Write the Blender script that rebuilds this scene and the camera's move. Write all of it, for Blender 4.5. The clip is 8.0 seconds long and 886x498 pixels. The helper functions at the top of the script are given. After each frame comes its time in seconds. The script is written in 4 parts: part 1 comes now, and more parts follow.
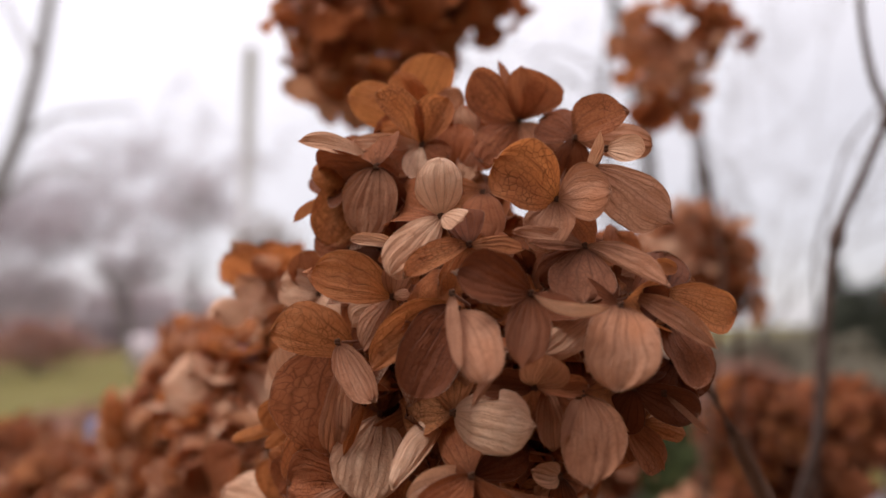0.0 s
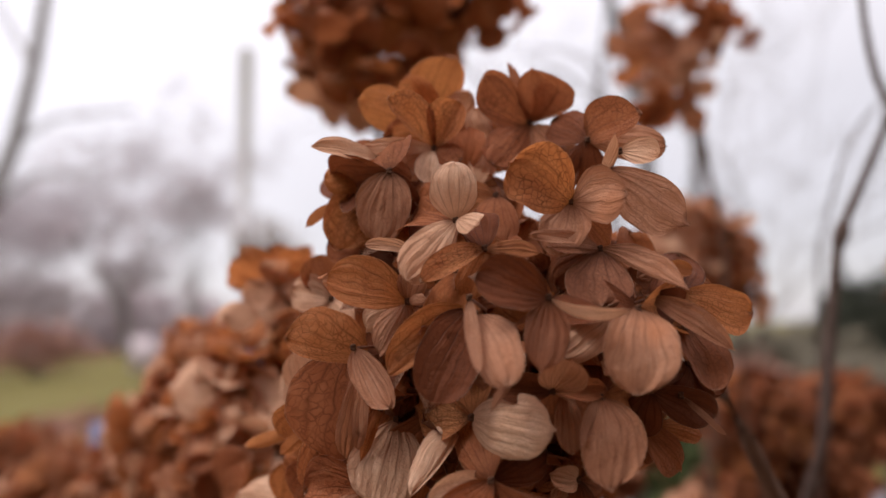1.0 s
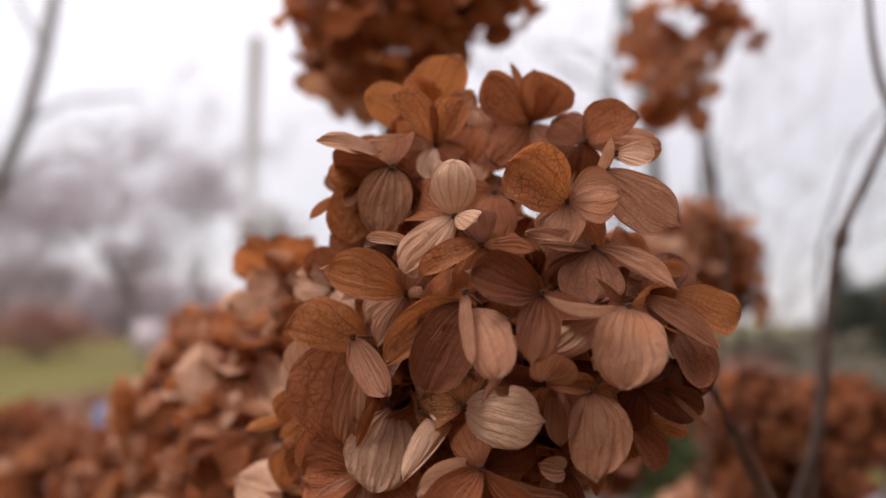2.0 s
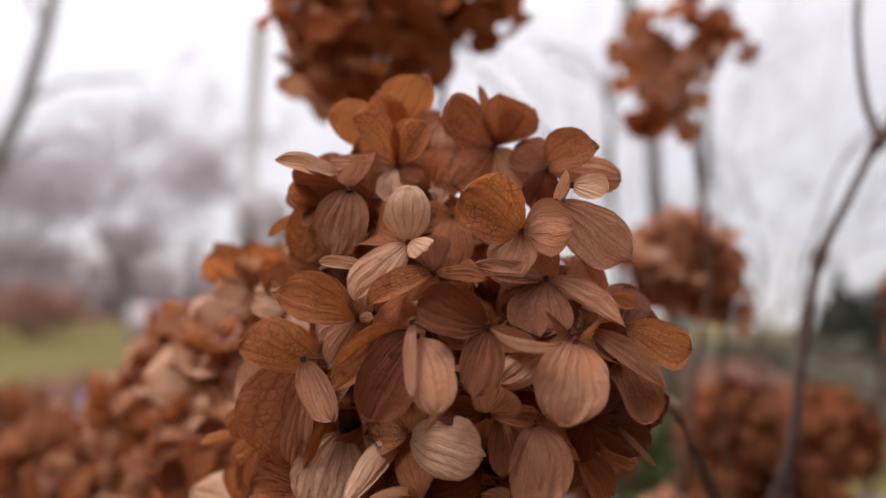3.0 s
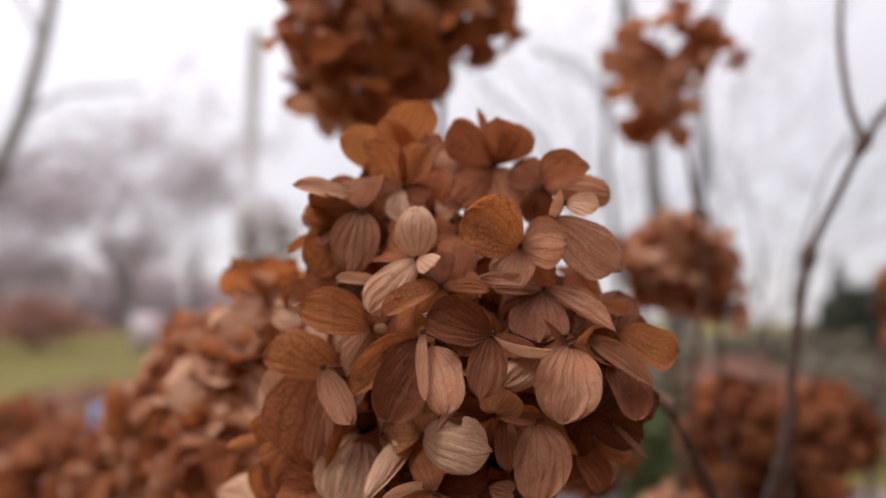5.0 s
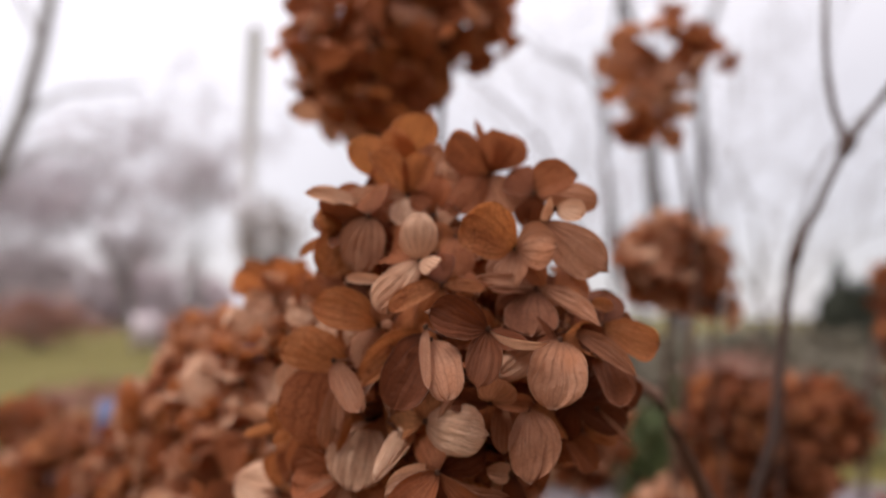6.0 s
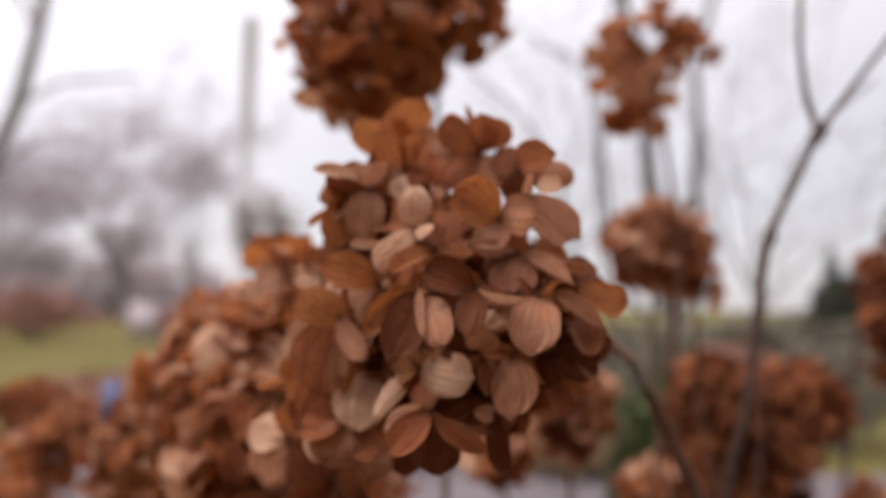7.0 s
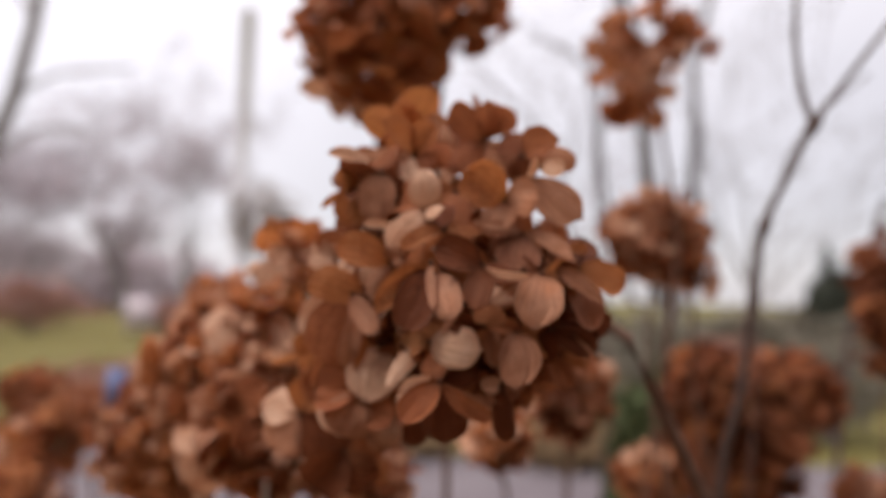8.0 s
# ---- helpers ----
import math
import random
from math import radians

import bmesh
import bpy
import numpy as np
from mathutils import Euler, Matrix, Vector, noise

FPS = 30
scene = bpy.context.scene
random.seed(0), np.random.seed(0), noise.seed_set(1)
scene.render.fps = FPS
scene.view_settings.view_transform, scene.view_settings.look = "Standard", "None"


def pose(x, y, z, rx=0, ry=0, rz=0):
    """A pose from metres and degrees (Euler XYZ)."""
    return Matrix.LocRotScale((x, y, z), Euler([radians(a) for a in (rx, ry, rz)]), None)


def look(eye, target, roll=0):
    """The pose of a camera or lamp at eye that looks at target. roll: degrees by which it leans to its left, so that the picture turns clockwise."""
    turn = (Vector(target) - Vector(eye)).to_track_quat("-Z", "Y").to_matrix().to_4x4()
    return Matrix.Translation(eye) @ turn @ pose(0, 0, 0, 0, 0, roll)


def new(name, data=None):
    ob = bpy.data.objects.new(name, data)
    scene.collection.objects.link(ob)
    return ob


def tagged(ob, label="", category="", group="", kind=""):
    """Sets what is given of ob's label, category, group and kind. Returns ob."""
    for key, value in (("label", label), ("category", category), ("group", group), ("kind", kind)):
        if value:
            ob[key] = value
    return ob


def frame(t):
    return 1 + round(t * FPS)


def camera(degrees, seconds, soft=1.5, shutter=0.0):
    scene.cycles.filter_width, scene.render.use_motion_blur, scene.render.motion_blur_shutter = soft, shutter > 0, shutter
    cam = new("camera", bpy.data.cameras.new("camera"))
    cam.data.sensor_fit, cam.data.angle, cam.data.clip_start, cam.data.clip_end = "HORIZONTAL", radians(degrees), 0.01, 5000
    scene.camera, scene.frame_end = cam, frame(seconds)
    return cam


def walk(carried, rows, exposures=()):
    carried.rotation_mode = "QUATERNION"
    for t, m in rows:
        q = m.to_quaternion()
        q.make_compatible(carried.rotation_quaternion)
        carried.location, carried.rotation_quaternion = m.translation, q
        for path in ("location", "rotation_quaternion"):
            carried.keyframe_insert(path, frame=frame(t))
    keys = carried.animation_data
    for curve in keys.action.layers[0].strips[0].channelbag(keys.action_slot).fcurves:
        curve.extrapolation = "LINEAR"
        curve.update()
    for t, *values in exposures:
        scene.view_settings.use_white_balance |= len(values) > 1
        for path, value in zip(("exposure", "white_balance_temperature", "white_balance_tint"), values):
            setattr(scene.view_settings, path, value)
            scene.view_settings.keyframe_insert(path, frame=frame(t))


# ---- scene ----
cam = camera(65.8, 8.0)
FIRST_EYE = pose(0, 0, 1.1, 6, 0, 0)  # the first eye's height and upward tilt
PATH = [
    (0, (0.00000, 0.00000, 0.00000), (-0.00251, 0.99999, 0.00466), 0.00),
    (0.5, (-0.00420, 0.00153, 0.00244), (-0.00810, 1.00151, 0.00733), -1.12),
    (1, (-0.00430, 0.00033, 0.00130), (-0.00400, 1.00032, 0.00483), -0.62),
    (2.5, (0.00146, -0.00641, 0.00188), (-0.00759, 0.99346, -0.01134), 1.83),
    (3, (0.00869, -0.00461, 0.01095), (0.00549, 0.99523, -0.00639), 2.75),
    (3.5, (0.01115, -0.00777, 0.01226), (0.01305, 0.99216, 0.00008), 2.75),
    (4, (0.01025, -0.01180, 0.01308), (0.01589, 0.98809, -0.00043), 1.77),
    (4.5, (0.00763, -0.01612, 0.01419), (0.00570, 0.98379, 0.00091), 1.65),
    (6, (0.00693, -0.03912, 0.01655), (0.00325, 0.96073, -0.00068), 1.25),
    (6.5, (0.00817, -0.05423, 0.01215), (0.00813, 0.94554, -0.00937), 1.18),
    (7, (0.00843, -0.06746, 0.00900), (0.01026, 0.93213, -0.01958), 1.45),
    (7.5, (0.00754, -0.07607, 0.00689), (0.00975, 0.92335, -0.02712), 1.71),
    (8, (0.00432, -0.07974, 0.00429), (0.01063, 0.91954, -0.03335), 1.74),
]
walk(cam, [(t, FIRST_EYE @ look(eye, target, roll)) for t, eye, target, roll in PATH], [(0, 0.0, 6620, 13.5)])
cam.data.dof.use_dof = True
cam.data.dof.focus_distance = 0.173
cam.data.dof.aperture_fstop = 5.0

# ---- world and sun: an even overcast sky ----
sky_world = bpy.data.worlds.new("overcast")
scene.world = sky_world
sky_world.use_nodes = True
wn, wl = sky_world.node_tree.nodes, sky_world.node_tree.links
wn.clear()
w_out = wn.new("ShaderNodeOutputWorld")
w_bg = wn.new("ShaderNodeBackground")
w_sky = wn.new("ShaderNodeTexSky")
w_sky.sky_type, w_sky.sun_disc = "NISHITA", False
w_sky.sun_elevation, w_sky.sun_rotation = radians(47), radians(245)
w_geo = wn.new("ShaderNodeTexCoord")
w_sep = wn.new("ShaderNodeSeparateXYZ")
w_ramp = wn.new("ShaderNodeMapRange")  # overcast: the zenith is brighter than the horizon
w_ramp.inputs["To Min"].default_value, w_ramp.inputs["To Max"].default_value = 0.75, 2.6
w_cloud = wn.new("ShaderNodeTexNoise")
w_cloud.inputs["Scale"].default_value, w_cloud.inputs["Detail"].default_value = 3.0, 3.0
w_cmap = wn.new("ShaderNodeMapRange")
w_cmap.inputs["From Min"].default_value, w_cmap.inputs["From Max"].default_value = 0.3, 0.7
w_cmap.inputs["To Min"].default_value, w_cmap.inputs["To Max"].default_value = 0.9, 1.06
w_mul = wn.new("ShaderNodeMath")
w_mul.operation = "MULTIPLY"
w_tint = wn.new("ShaderNodeMix")
w_tint.data_type = "RGBA"
w_tint.blend_type = "MULTIPLY"
w_tint.inputs[0].default_value = 1.0
w_tint.inputs[6].default_value = (0.97, 0.95, 1.0, 1)
w_add = wn.new("ShaderNodeMix")
w_add.data_type = "RGBA"
w_add.blend_type = "ADD"
w_add.inputs[0].default_value = 0.02
wl.new(w_geo.outputs["Generated"], w_sep.inputs[0])
w_sq = wn.new("ShaderNodeMath")
w_sq.operation = "POWER"
w_sq.use_clamp = True
w_sq.inputs[1].default_value = 1.7
wl.new(w_sep.outputs["Z"], w_sq.inputs[0])
wl.new(w_sq.outputs[0], w_ramp.inputs["Value"])
w_side = wn.new("ShaderNodeMath")  # the cloud is thinner towards the west
w_side.operation = "MULTIPLY_ADD"
w_side.inputs[1].default_value, w_side.inputs[2].default_value = -0.20, 0.95
wl.new(w_sep.outputs["X"], w_side.inputs[0])
w_both = wn.new("ShaderNodeMath")
w_both.operation = "MULTIPLY"
wl.new(w_side.outputs[0], w_both.inputs[0])
wl.new(w_cmap.outputs[0], w_both.inputs[1])
wl.new(w_geo.outputs["Generated"], w_cloud.inputs["Vector"])
wl.new(w_cloud.outputs["Fac"], w_cmap.inputs["Value"])
wl.new(w_ramp.outputs[0], w_mul.inputs[0])
wl.new(w_both.outputs[0], w_mul.inputs[1])
wl.new(w_mul.outputs[0], w_tint.inputs[7])
wl.new(w_tint.outputs[2], w_add.inputs[6])
wl.new(w_sky.outputs[0], w_add.inputs[7])
wl.new(w_add.outputs[2], w_bg.inputs["Color"])
w_bg.inputs["Strength"].default_value = 1.0
wl.new(w_bg.outputs[0], w_out.inputs[0])

sun = new("sun", bpy.data.lights.new("sun", "SUN"))
sun.data.energy, sun.data.angle, sun.data.color = 2.1, radians(24), (1, 0.97, 0.93)
sun.matrix_world = look((0, 0, 0), (0.50, 0.22, -0.84))
scene.view_settings.exposure = 0.0


# ---- materials ----
class Nodes:
    """A node material with short ways to add nodes."""

    def __init__(self, name):
        self.m = bpy.data.materials.new(name)
        self.m.use_nodes = True
        self.t = self.m.node_tree
        self.b = self.t.nodes["Principled BSDF"]
        self.out = self.t.nodes["Material Output"]
        self.coord = self.t.nodes.new("ShaderNodeTexCoord")

    def add(self, kind, **sockets):
        n = self.t.nodes.new(kind)
        for key, v in sockets.items():
            self.put(n.inputs[key.replace("_", " ")], v)
        return n

    def put(self, socket, v):
        if isinstance(v, bpy.types.NodeSocket):
            self.t.links.new(v, socket)
        else:
            socket.default_value = v

    def math(self, op, a, b=0.0):
        n = self.t.nodes.new("ShaderNodeMath")
        n.operation = op
        self.put(n.inputs[0], a)
        self.put(n.inputs[1], b)
        return n.outputs[0]

    def span(self, v, a, b, c=0.0, d=1.0):
        n = self.t.nodes.new("ShaderNodeMapRange")
        for s, x in zip(n.inputs, (v, a, b, c, d)):
            self.put(s, x)
        return n.outputs[0]

    def mix(self, f, a, b, blend="MIX"):
        n = self.t.nodes.new("ShaderNodeMix")
        n.data_type, n.blend_type = "RGBA", blend
        self.put(n.inputs[0], f)
        self.put(n.inputs[6], a)
        self.put(n.inputs[7], b)
        return n.outputs[2]

    def noise(self, scale, detail=3.0, where="Object", rough=0.55):
        n = self.add("ShaderNodeTexNoise", Scale=scale, Detail=detail, Roughness=rough)
        self.put(n.inputs["Vector"], self.coord.outputs[where])
        return n.outputs["Fac"]

    def bump(self, height, strength, distance):
        n = self.add("ShaderNodeBump", Height=height, Strength=strength, Distance=distance)
        self.put(self.b.inputs["Normal"], n.outputs[0])
        return n.outputs[0]


def rgb(r, g, b):
    return (r, g, b, 1)


def petal_material(name, pale, deep, vein, glow, pleat=0.5, netted=0.6, thin_share=0.36):
    """A papery dried sepal: soft pleats, a few fanned veins with a net between, mottling, thin pale or scorched rims.
    UV: u along, v across; pleat and netted say how strongly."""
    k = Nodes(name)
    uv = k.add("ShaderNodeSeparateXYZ", Vector=k.coord.outputs["UV"])
    u, v = uv.outputs[0], uv.outputs[1]
    chance = k.add("ShaderNodeObjectInfo").outputs["Random"]
    other = k.math("FRACT", k.math("MULTIPLY", chance, 7.31))
    big = k.noise(130.0, 2.0)
    fine = k.noise(900.0, 4.0)
    sway = k.math("ADD", k.math("MULTIPLY", k.math("SUBTRACT", k.noise(110.0, 1.0), 0.5), 0.22), k.math("MULTIPLY", k.math("SUBTRACT", k.noise(420.0, 2.0), 0.5), 0.05))
    bent = k.math("ADD", k.math("ADD", v, k.math("MULTIPLY", sway, k.span(u, 0.0, 0.6, 0.2, 1.0))), k.math("MULTIPLY", chance, 0.13))
    bent = k.math("ADD", 0.5, k.math("MULTIPLY", k.math("SUBTRACT", bent, 0.5), k.span(u, 0.0, 1.0, 1.0, 0.5)))
    # fanned veins, with finer ones between them further out
    fan = k.math("SUBTRACT", 1.0, k.math("ABSOLUTE", k.math("SINE", k.math("MULTIPLY", bent, 21.0))))
    main = k.math("MULTIPLY", k.math("POWER", fan, 4.5), k.span(u, 0.35, 1.0, 1.0, 0.5))
    twin = k.math("SUBTRACT", 1.0, k.math("ABSOLUTE", k.math("SINE", k.math("MULTIPLY", k.math("ADD", bent, 0.06), 43.0))))
    twin = k.math("MULTIPLY", k.math("POWER", twin, 6.0), k.span(u, 0.35, 0.6, 0.0, 0.5))
    # the net
    net = k.add("ShaderNodeTexVoronoi", Scale=1.0, Randomness=1.0)
    net.feature = "DISTANCE_TO_EDGE"
    shake = k.add("ShaderNodeCombineXYZ", X=k.math("ADD", k.math("MULTIPLY", u, 13.0), k.math("MULTIPLY", k.noise(380.0, 2.0), 1.0)), Y=k.math("ADD", k.math("MULTIPLY", bent, 15.0), k.math("MULTIPLY", big, 0.9)), Z=k.math("MULTIPLY", chance, 40.0))
    k.put(net.inputs["Vector"], shake.outputs[0])
    net_line = k.math("MULTIPLY", k.span(net.outputs["Distance"], 0.0, 0.11, 0.85, 0.0), k.span(k.noise(210.0, 2.0), 0.36, 0.6, 0.4, 1.0))
    net_line = k.math("MULTIPLY", net_line, k.span(other, 0.2, 0.9, netted, netted * 0.5))
    lines = k.math("MAXIMUM", k.math("MULTIPLY", k.math("MAXIMUM", k.math("MULTIPLY", main, 0.85), twin), k.span(k.noise(230.0, 2.0), 0.36, 0.6, 0.55, 1.0)), net_line)
    # colour
    tone = k.math("ADD", k.math("MULTIPLY", k.span(big, 0.3, 0.7), 0.6), k.math("MULTIPLY", chance, 0.45))
    colour = k.mix(tone, pale, deep)
    colour = k.mix(k.span(k.noise(360.0, 4.0, rough=0.7), 0.44, 0.72, 0.0, 0.28), colour, deep)
    grain = k.add("ShaderNodeTexNoise", Scale=1.0, Detail=3.0)
    k.put(grain.inputs["Vector"], k.add("ShaderNodeCombineXYZ", X=k.math("MULTIPLY", u, 2.2), Y=k.math("MULTIPLY", bent, 26.0), Z=k.math("MULTIPLY", chance, 57.0)).outputs[0])
    colour = k.mix(k.span(grain.outputs["Fac"], 0.42, 0.66, 0.0, 0.38), colour, deep)
    warm = k.math("MULTIPLY", k.span(k.noise(75.0, 2.0), 0.46, 0.66, 0.0, 0.55), k.span(other, 0.3, 0.9))
    colour = k.mix(warm, colour, k.mix(0.5, deep, glow))
    colour = k.mix(k.math("MULTIPLY", lines, 0.92), colour, vein)
    rim = k.math("MAXIMUM", k.math("ABSOLUTE", k.math("SUBTRACT", k.math("MULTIPLY", v, 2.0), 1.0)), u)
    colour = k.mix(k.math("MULTIPLY", k.span(rim, 0.55, 1.0), k.span(k.noise(90.0, 2.0), 0.38, 0.65, 0.0, 0.75)), colour, deep)
    colour = k.mix(k.math("MULTIPLY", k.span(rim, 0.93, 0.985), k.span(k.noise(160.0, 2.0), 0.46, 0.6, 0.0, 0.9)), colour, vein)
    colour = k.mix(k.math("MULTIPLY", k.span(rim, 0.965, 0.985), k.span(k.noise(140.0, 2.0, where="UV"), 0.5, 0.4, 0.0, 0.55)), colour, k.mix(0.5, pale, (0.9, 0.7, 0.52, 1)))
    # darker towards the heart: shade at the sepal's base painted into the colour
    colour = k.mix(k.span(u, 0.0, 0.22, 0.8, 0.0), colour, vein)
    blotch = k.span(k.noise(240.0, 3.0), 0.66, 0.74, 0.0, 0.6)
    colour = k.mix(k.math("MULTIPLY", blotch, k.span(other, 0.35, 0.7)), colour, vein)
    k.put(k.b.inputs["Base Color"], colour)
    k.b.inputs["Roughness"].default_value = 0.6
    k.b.inputs["Specular IOR Level"].default_value = 0.09
    # relief
    folds = k.math("MULTIPLY", k.math("SINE", k.math("MULTIPLY", bent, 46.0)), k.math("MULTIPLY", k.span(chance, 0.1, 0.9, pleat * 0.25, pleat), k.span(k.noise(120.0, 1.0), 0.35, 0.62, 0.2, 1.0)))
    crumple = k.math("ADD", k.math("MULTIPLY", fine, 0.22), k.math("MULTIPLY", k.noise(300.0, 3.0), 0.85))
    height = k.math("ADD", k.math("ADD", k.math("MULTIPLY", folds, 0.45), k.math("MULTIPLY", lines, -0.22)), k.math("ADD", crumple, k.math("MULTIPLY", grain.outputs["Fac"], 0.9 * pleat)))
    normal = k.bump(height, 0.9, 0.0008)
    thin = k.add("ShaderNodeBsdfTranslucent", Color=k.mix(0.6, colour, k.mix(k.math("MULTIPLY", lines, 0.7), glow, vein)), Normal=normal)
    blend = k.add("ShaderNodeMixShader", Fac=thin_share)
    k.put(blend.inputs[1], k.b.outputs[0])
    k.put(blend.inputs[2], thin.outputs[0])
    k.put(k.out.inputs["Surface"], blend.outputs[0])
    return k.m


def plain_material(name, a, b, scale, rough=0.8, bump=0.3, depth=0.001, where="Object"):
    """Two tones mixed at two scales, with fine relief."""
    k = Nodes(name)
    n1, n2 = k.noise(scale, 3.0, where), k.noise(scale * 7, 4.0, where)
    f = k.span(k.math("ADD", k.math("MULTIPLY", n1, 0.65), k.math("MULTIPLY", n2, 0.35)), 0.35, 0.65)
    k.put(k.b.inputs["Base Color"], k.mix(f, a, b))
    k.b.inputs["Roughness"].default_value = rough
    k.b.inputs["Specular IOR Level"].default_value = 0.12
    k.bump(n2, bump, depth)
    return k.m


TAN = petal_material("dried_tan_sepal", rgb(0.88, 0.61, 0.435), rgb(0.58, 0.31, 0.188), rgb(0.27, 0.12, 0.064), rgb(0.74, 0.31, 0.14), 0.65, 0.4)
MID = petal_material("dried_fawn_sepal", rgb(0.56, 0.3, 0.19), rgb(0.355, 0.153, 0.085), rgb(0.105, 0.037, 0.018), rgb(0.66, 0.24, 0.095), 0.8, 0.5)
BROWN = petal_material("dried_brown_sepal", rgb(0.42, 0.163, 0.078), rgb(0.25, 0.078, 0.033), rgb(0.05, 0.015, 0.006), rgb(0.62, 0.19, 0.065), 0.5, 0.9)
RUST = petal_material("dried_rust_sepal", rgb(0.58, 0.255, 0.112), rgb(0.34, 0.112, 0.042), rgb(0.035, 0.009, 0.003), rgb(0.74, 0.23, 0.06), 0.4, 1.0, 0.4)
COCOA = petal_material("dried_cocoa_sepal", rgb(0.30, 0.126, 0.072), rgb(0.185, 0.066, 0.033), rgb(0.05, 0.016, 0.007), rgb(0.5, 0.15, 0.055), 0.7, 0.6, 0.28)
GOLD = petal_material("dried_amber_sepal", rgb(0.60, 0.245, 0.088), rgb(0.38, 0.12, 0.04), rgb(0.09, 0.025, 0.009), rgb(0.86, 0.31, 0.09), 0.5, 0.8, 0.42)
# truly umber sepals, and a painted stand-in for shade deep in the head
DARK = petal_material("dried_umber_and_shaded_sepal", rgb(0.19, 0.06, 0.026), rgb(0.11, 0.033, 0.014), rgb(0.035, 0.01, 0.004), rgb(0.36, 0.085, 0.025), 0.4, 0.6, 0.2)
TWIG = plain_material("hydrangea_stem", rgb(0.10, 0.052, 0.034), rgb(0.19, 0.11, 0.078), 120, 0.8, 0.5)
STALK = plain_material("floret_stalk", rgb(0.24, 0.11, 0.07), rgb(0.36, 0.19, 0.13), 300, 0.7, 0.4, 0.0003)
BUD = plain_material("floret_heart", rgb(0.06, 0.025, 0.014), rgb(0.11, 0.05, 0.028), 400, 0.8, 0.5, 0.0003)
SHOOT = plain_material("bare_shoot_bark", rgb(0.075, 0.05, 0.042), rgb(0.14, 0.098, 0.084), 120, 0.8, 0.5)
BARK = plain_material("grey_bark", rgb(0.16, 0.14, 0.13), rgb(0.26, 0.23, 0.22), 6, 0.9, 0.6, 0.01)
DARK_BARK = plain_material("dark_bark", rgb(0.075, 0.06, 0.056), rgb(0.13, 0.11, 0.10), 6, 0.9, 0.6, 0.01)
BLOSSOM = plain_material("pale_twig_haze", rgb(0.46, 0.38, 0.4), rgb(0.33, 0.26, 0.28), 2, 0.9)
CONIFER = plain_material("evergreen_foliage", rgb(0.04, 0.045, 0.034), rgb(0.075, 0.08, 0.058), 5, 0.8)
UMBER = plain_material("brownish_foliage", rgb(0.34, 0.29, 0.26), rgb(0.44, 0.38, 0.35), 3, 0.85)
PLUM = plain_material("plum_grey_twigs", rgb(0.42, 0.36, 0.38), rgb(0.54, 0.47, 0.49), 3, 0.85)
OLIVE = plain_material("olive_foliage", rgb(0.15, 0.13, 0.095), rgb(0.22, 0.195, 0.15), 5, 0.85)
STRAW = plain_material("dry_straw", rgb(0.2, 0.13, 0.07), rgb(0.3, 0.2, 0.11), 9, 0.85)
LEAF = plain_material("green_leaf", rgb(0.045, 0.06, 0.022), rgb(0.085, 0.10, 0.04), 60, 0.6)
GRASS = plain_material("lawn", rgb(0.098, 0.084, 0.022), rgb(0.145, 0.118, 0.04), 1.2, 0.9)
EARTH = plain_material("soil", rgb(0.11, 0.07, 0.048), rgb(0.18, 0.12, 0.085), 3, 0.95)
PAVING = plain_material("grey_paving", rgb(0.115, 0.095, 0.10), rgb(0.16, 0.135, 0.14), 2, 0.85)
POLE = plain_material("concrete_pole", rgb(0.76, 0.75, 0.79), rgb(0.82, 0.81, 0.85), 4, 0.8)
# paler than bare twigs: the haze of distance is put into this colour
HAZE = plain_material("hazy_leafless_thicket", rgb(0.55, 0.465, 0.485), rgb(0.69, 0.6, 0.62), 1.5, 0.9)
RUSSET = plain_material("russet_leaf", rgb(0.30, 0.15, 0.11), rgb(0.42, 0.24, 0.19), 2.5, 0.8)
WHITE = plain_material("white_paint", rgb(0.42, 0.35, 0.37), rgb(0.5, 0.43, 0.45), 5, 0.5)
BLUE = plain_material("blue_plastic", rgb(0.12, 0.14, 0.26), rgb(0.16, 0.18, 0.3), 40, 0.5)


# ---- building helpers ----
def part(name, bm, material, parent, label=""):
    """Links a bmesh as one mesh object under a thing or a part."""
    me = bpy.data.meshes.new(name)
    bm.to_mesh(me)
    bm.free()
    me.materials.append(material)
    for p in me.polygons:
        p.use_smooth = True
    ob = new(name, me)
    ob.parent = parent
    return tagged(ob, label)


def tube(bm, points, r0, r1, sides=7):
    """A tapered tube along points."""
    rings = []
    n = len(points)
    for i, p in enumerate(points):
        p = Vector(p)
        d = (Vector(points[min(i + 1, n - 1)]) - Vector(points[max(i - 1, 0)])).normalized()
        a = d.orthogonal().normalized()
        b = d.cross(a)
        r = r0 + (r1 - r0) * i / (n - 1)
        rings.append([bm.verts.new(p + r * (math.cos(s) * a + math.sin(s) * b)) for s in (2 * math.pi * j / sides for j in range(sides))])
    for q, w in zip(rings, rings[1:]):
        for j in range(sides):
            bm.faces.new((q[j], q[(j + 1) % sides], w[(j + 1) % sides], w[j]))
    bm.faces.new(rings[0])
    bm.faces.new(rings[-1][::-1])


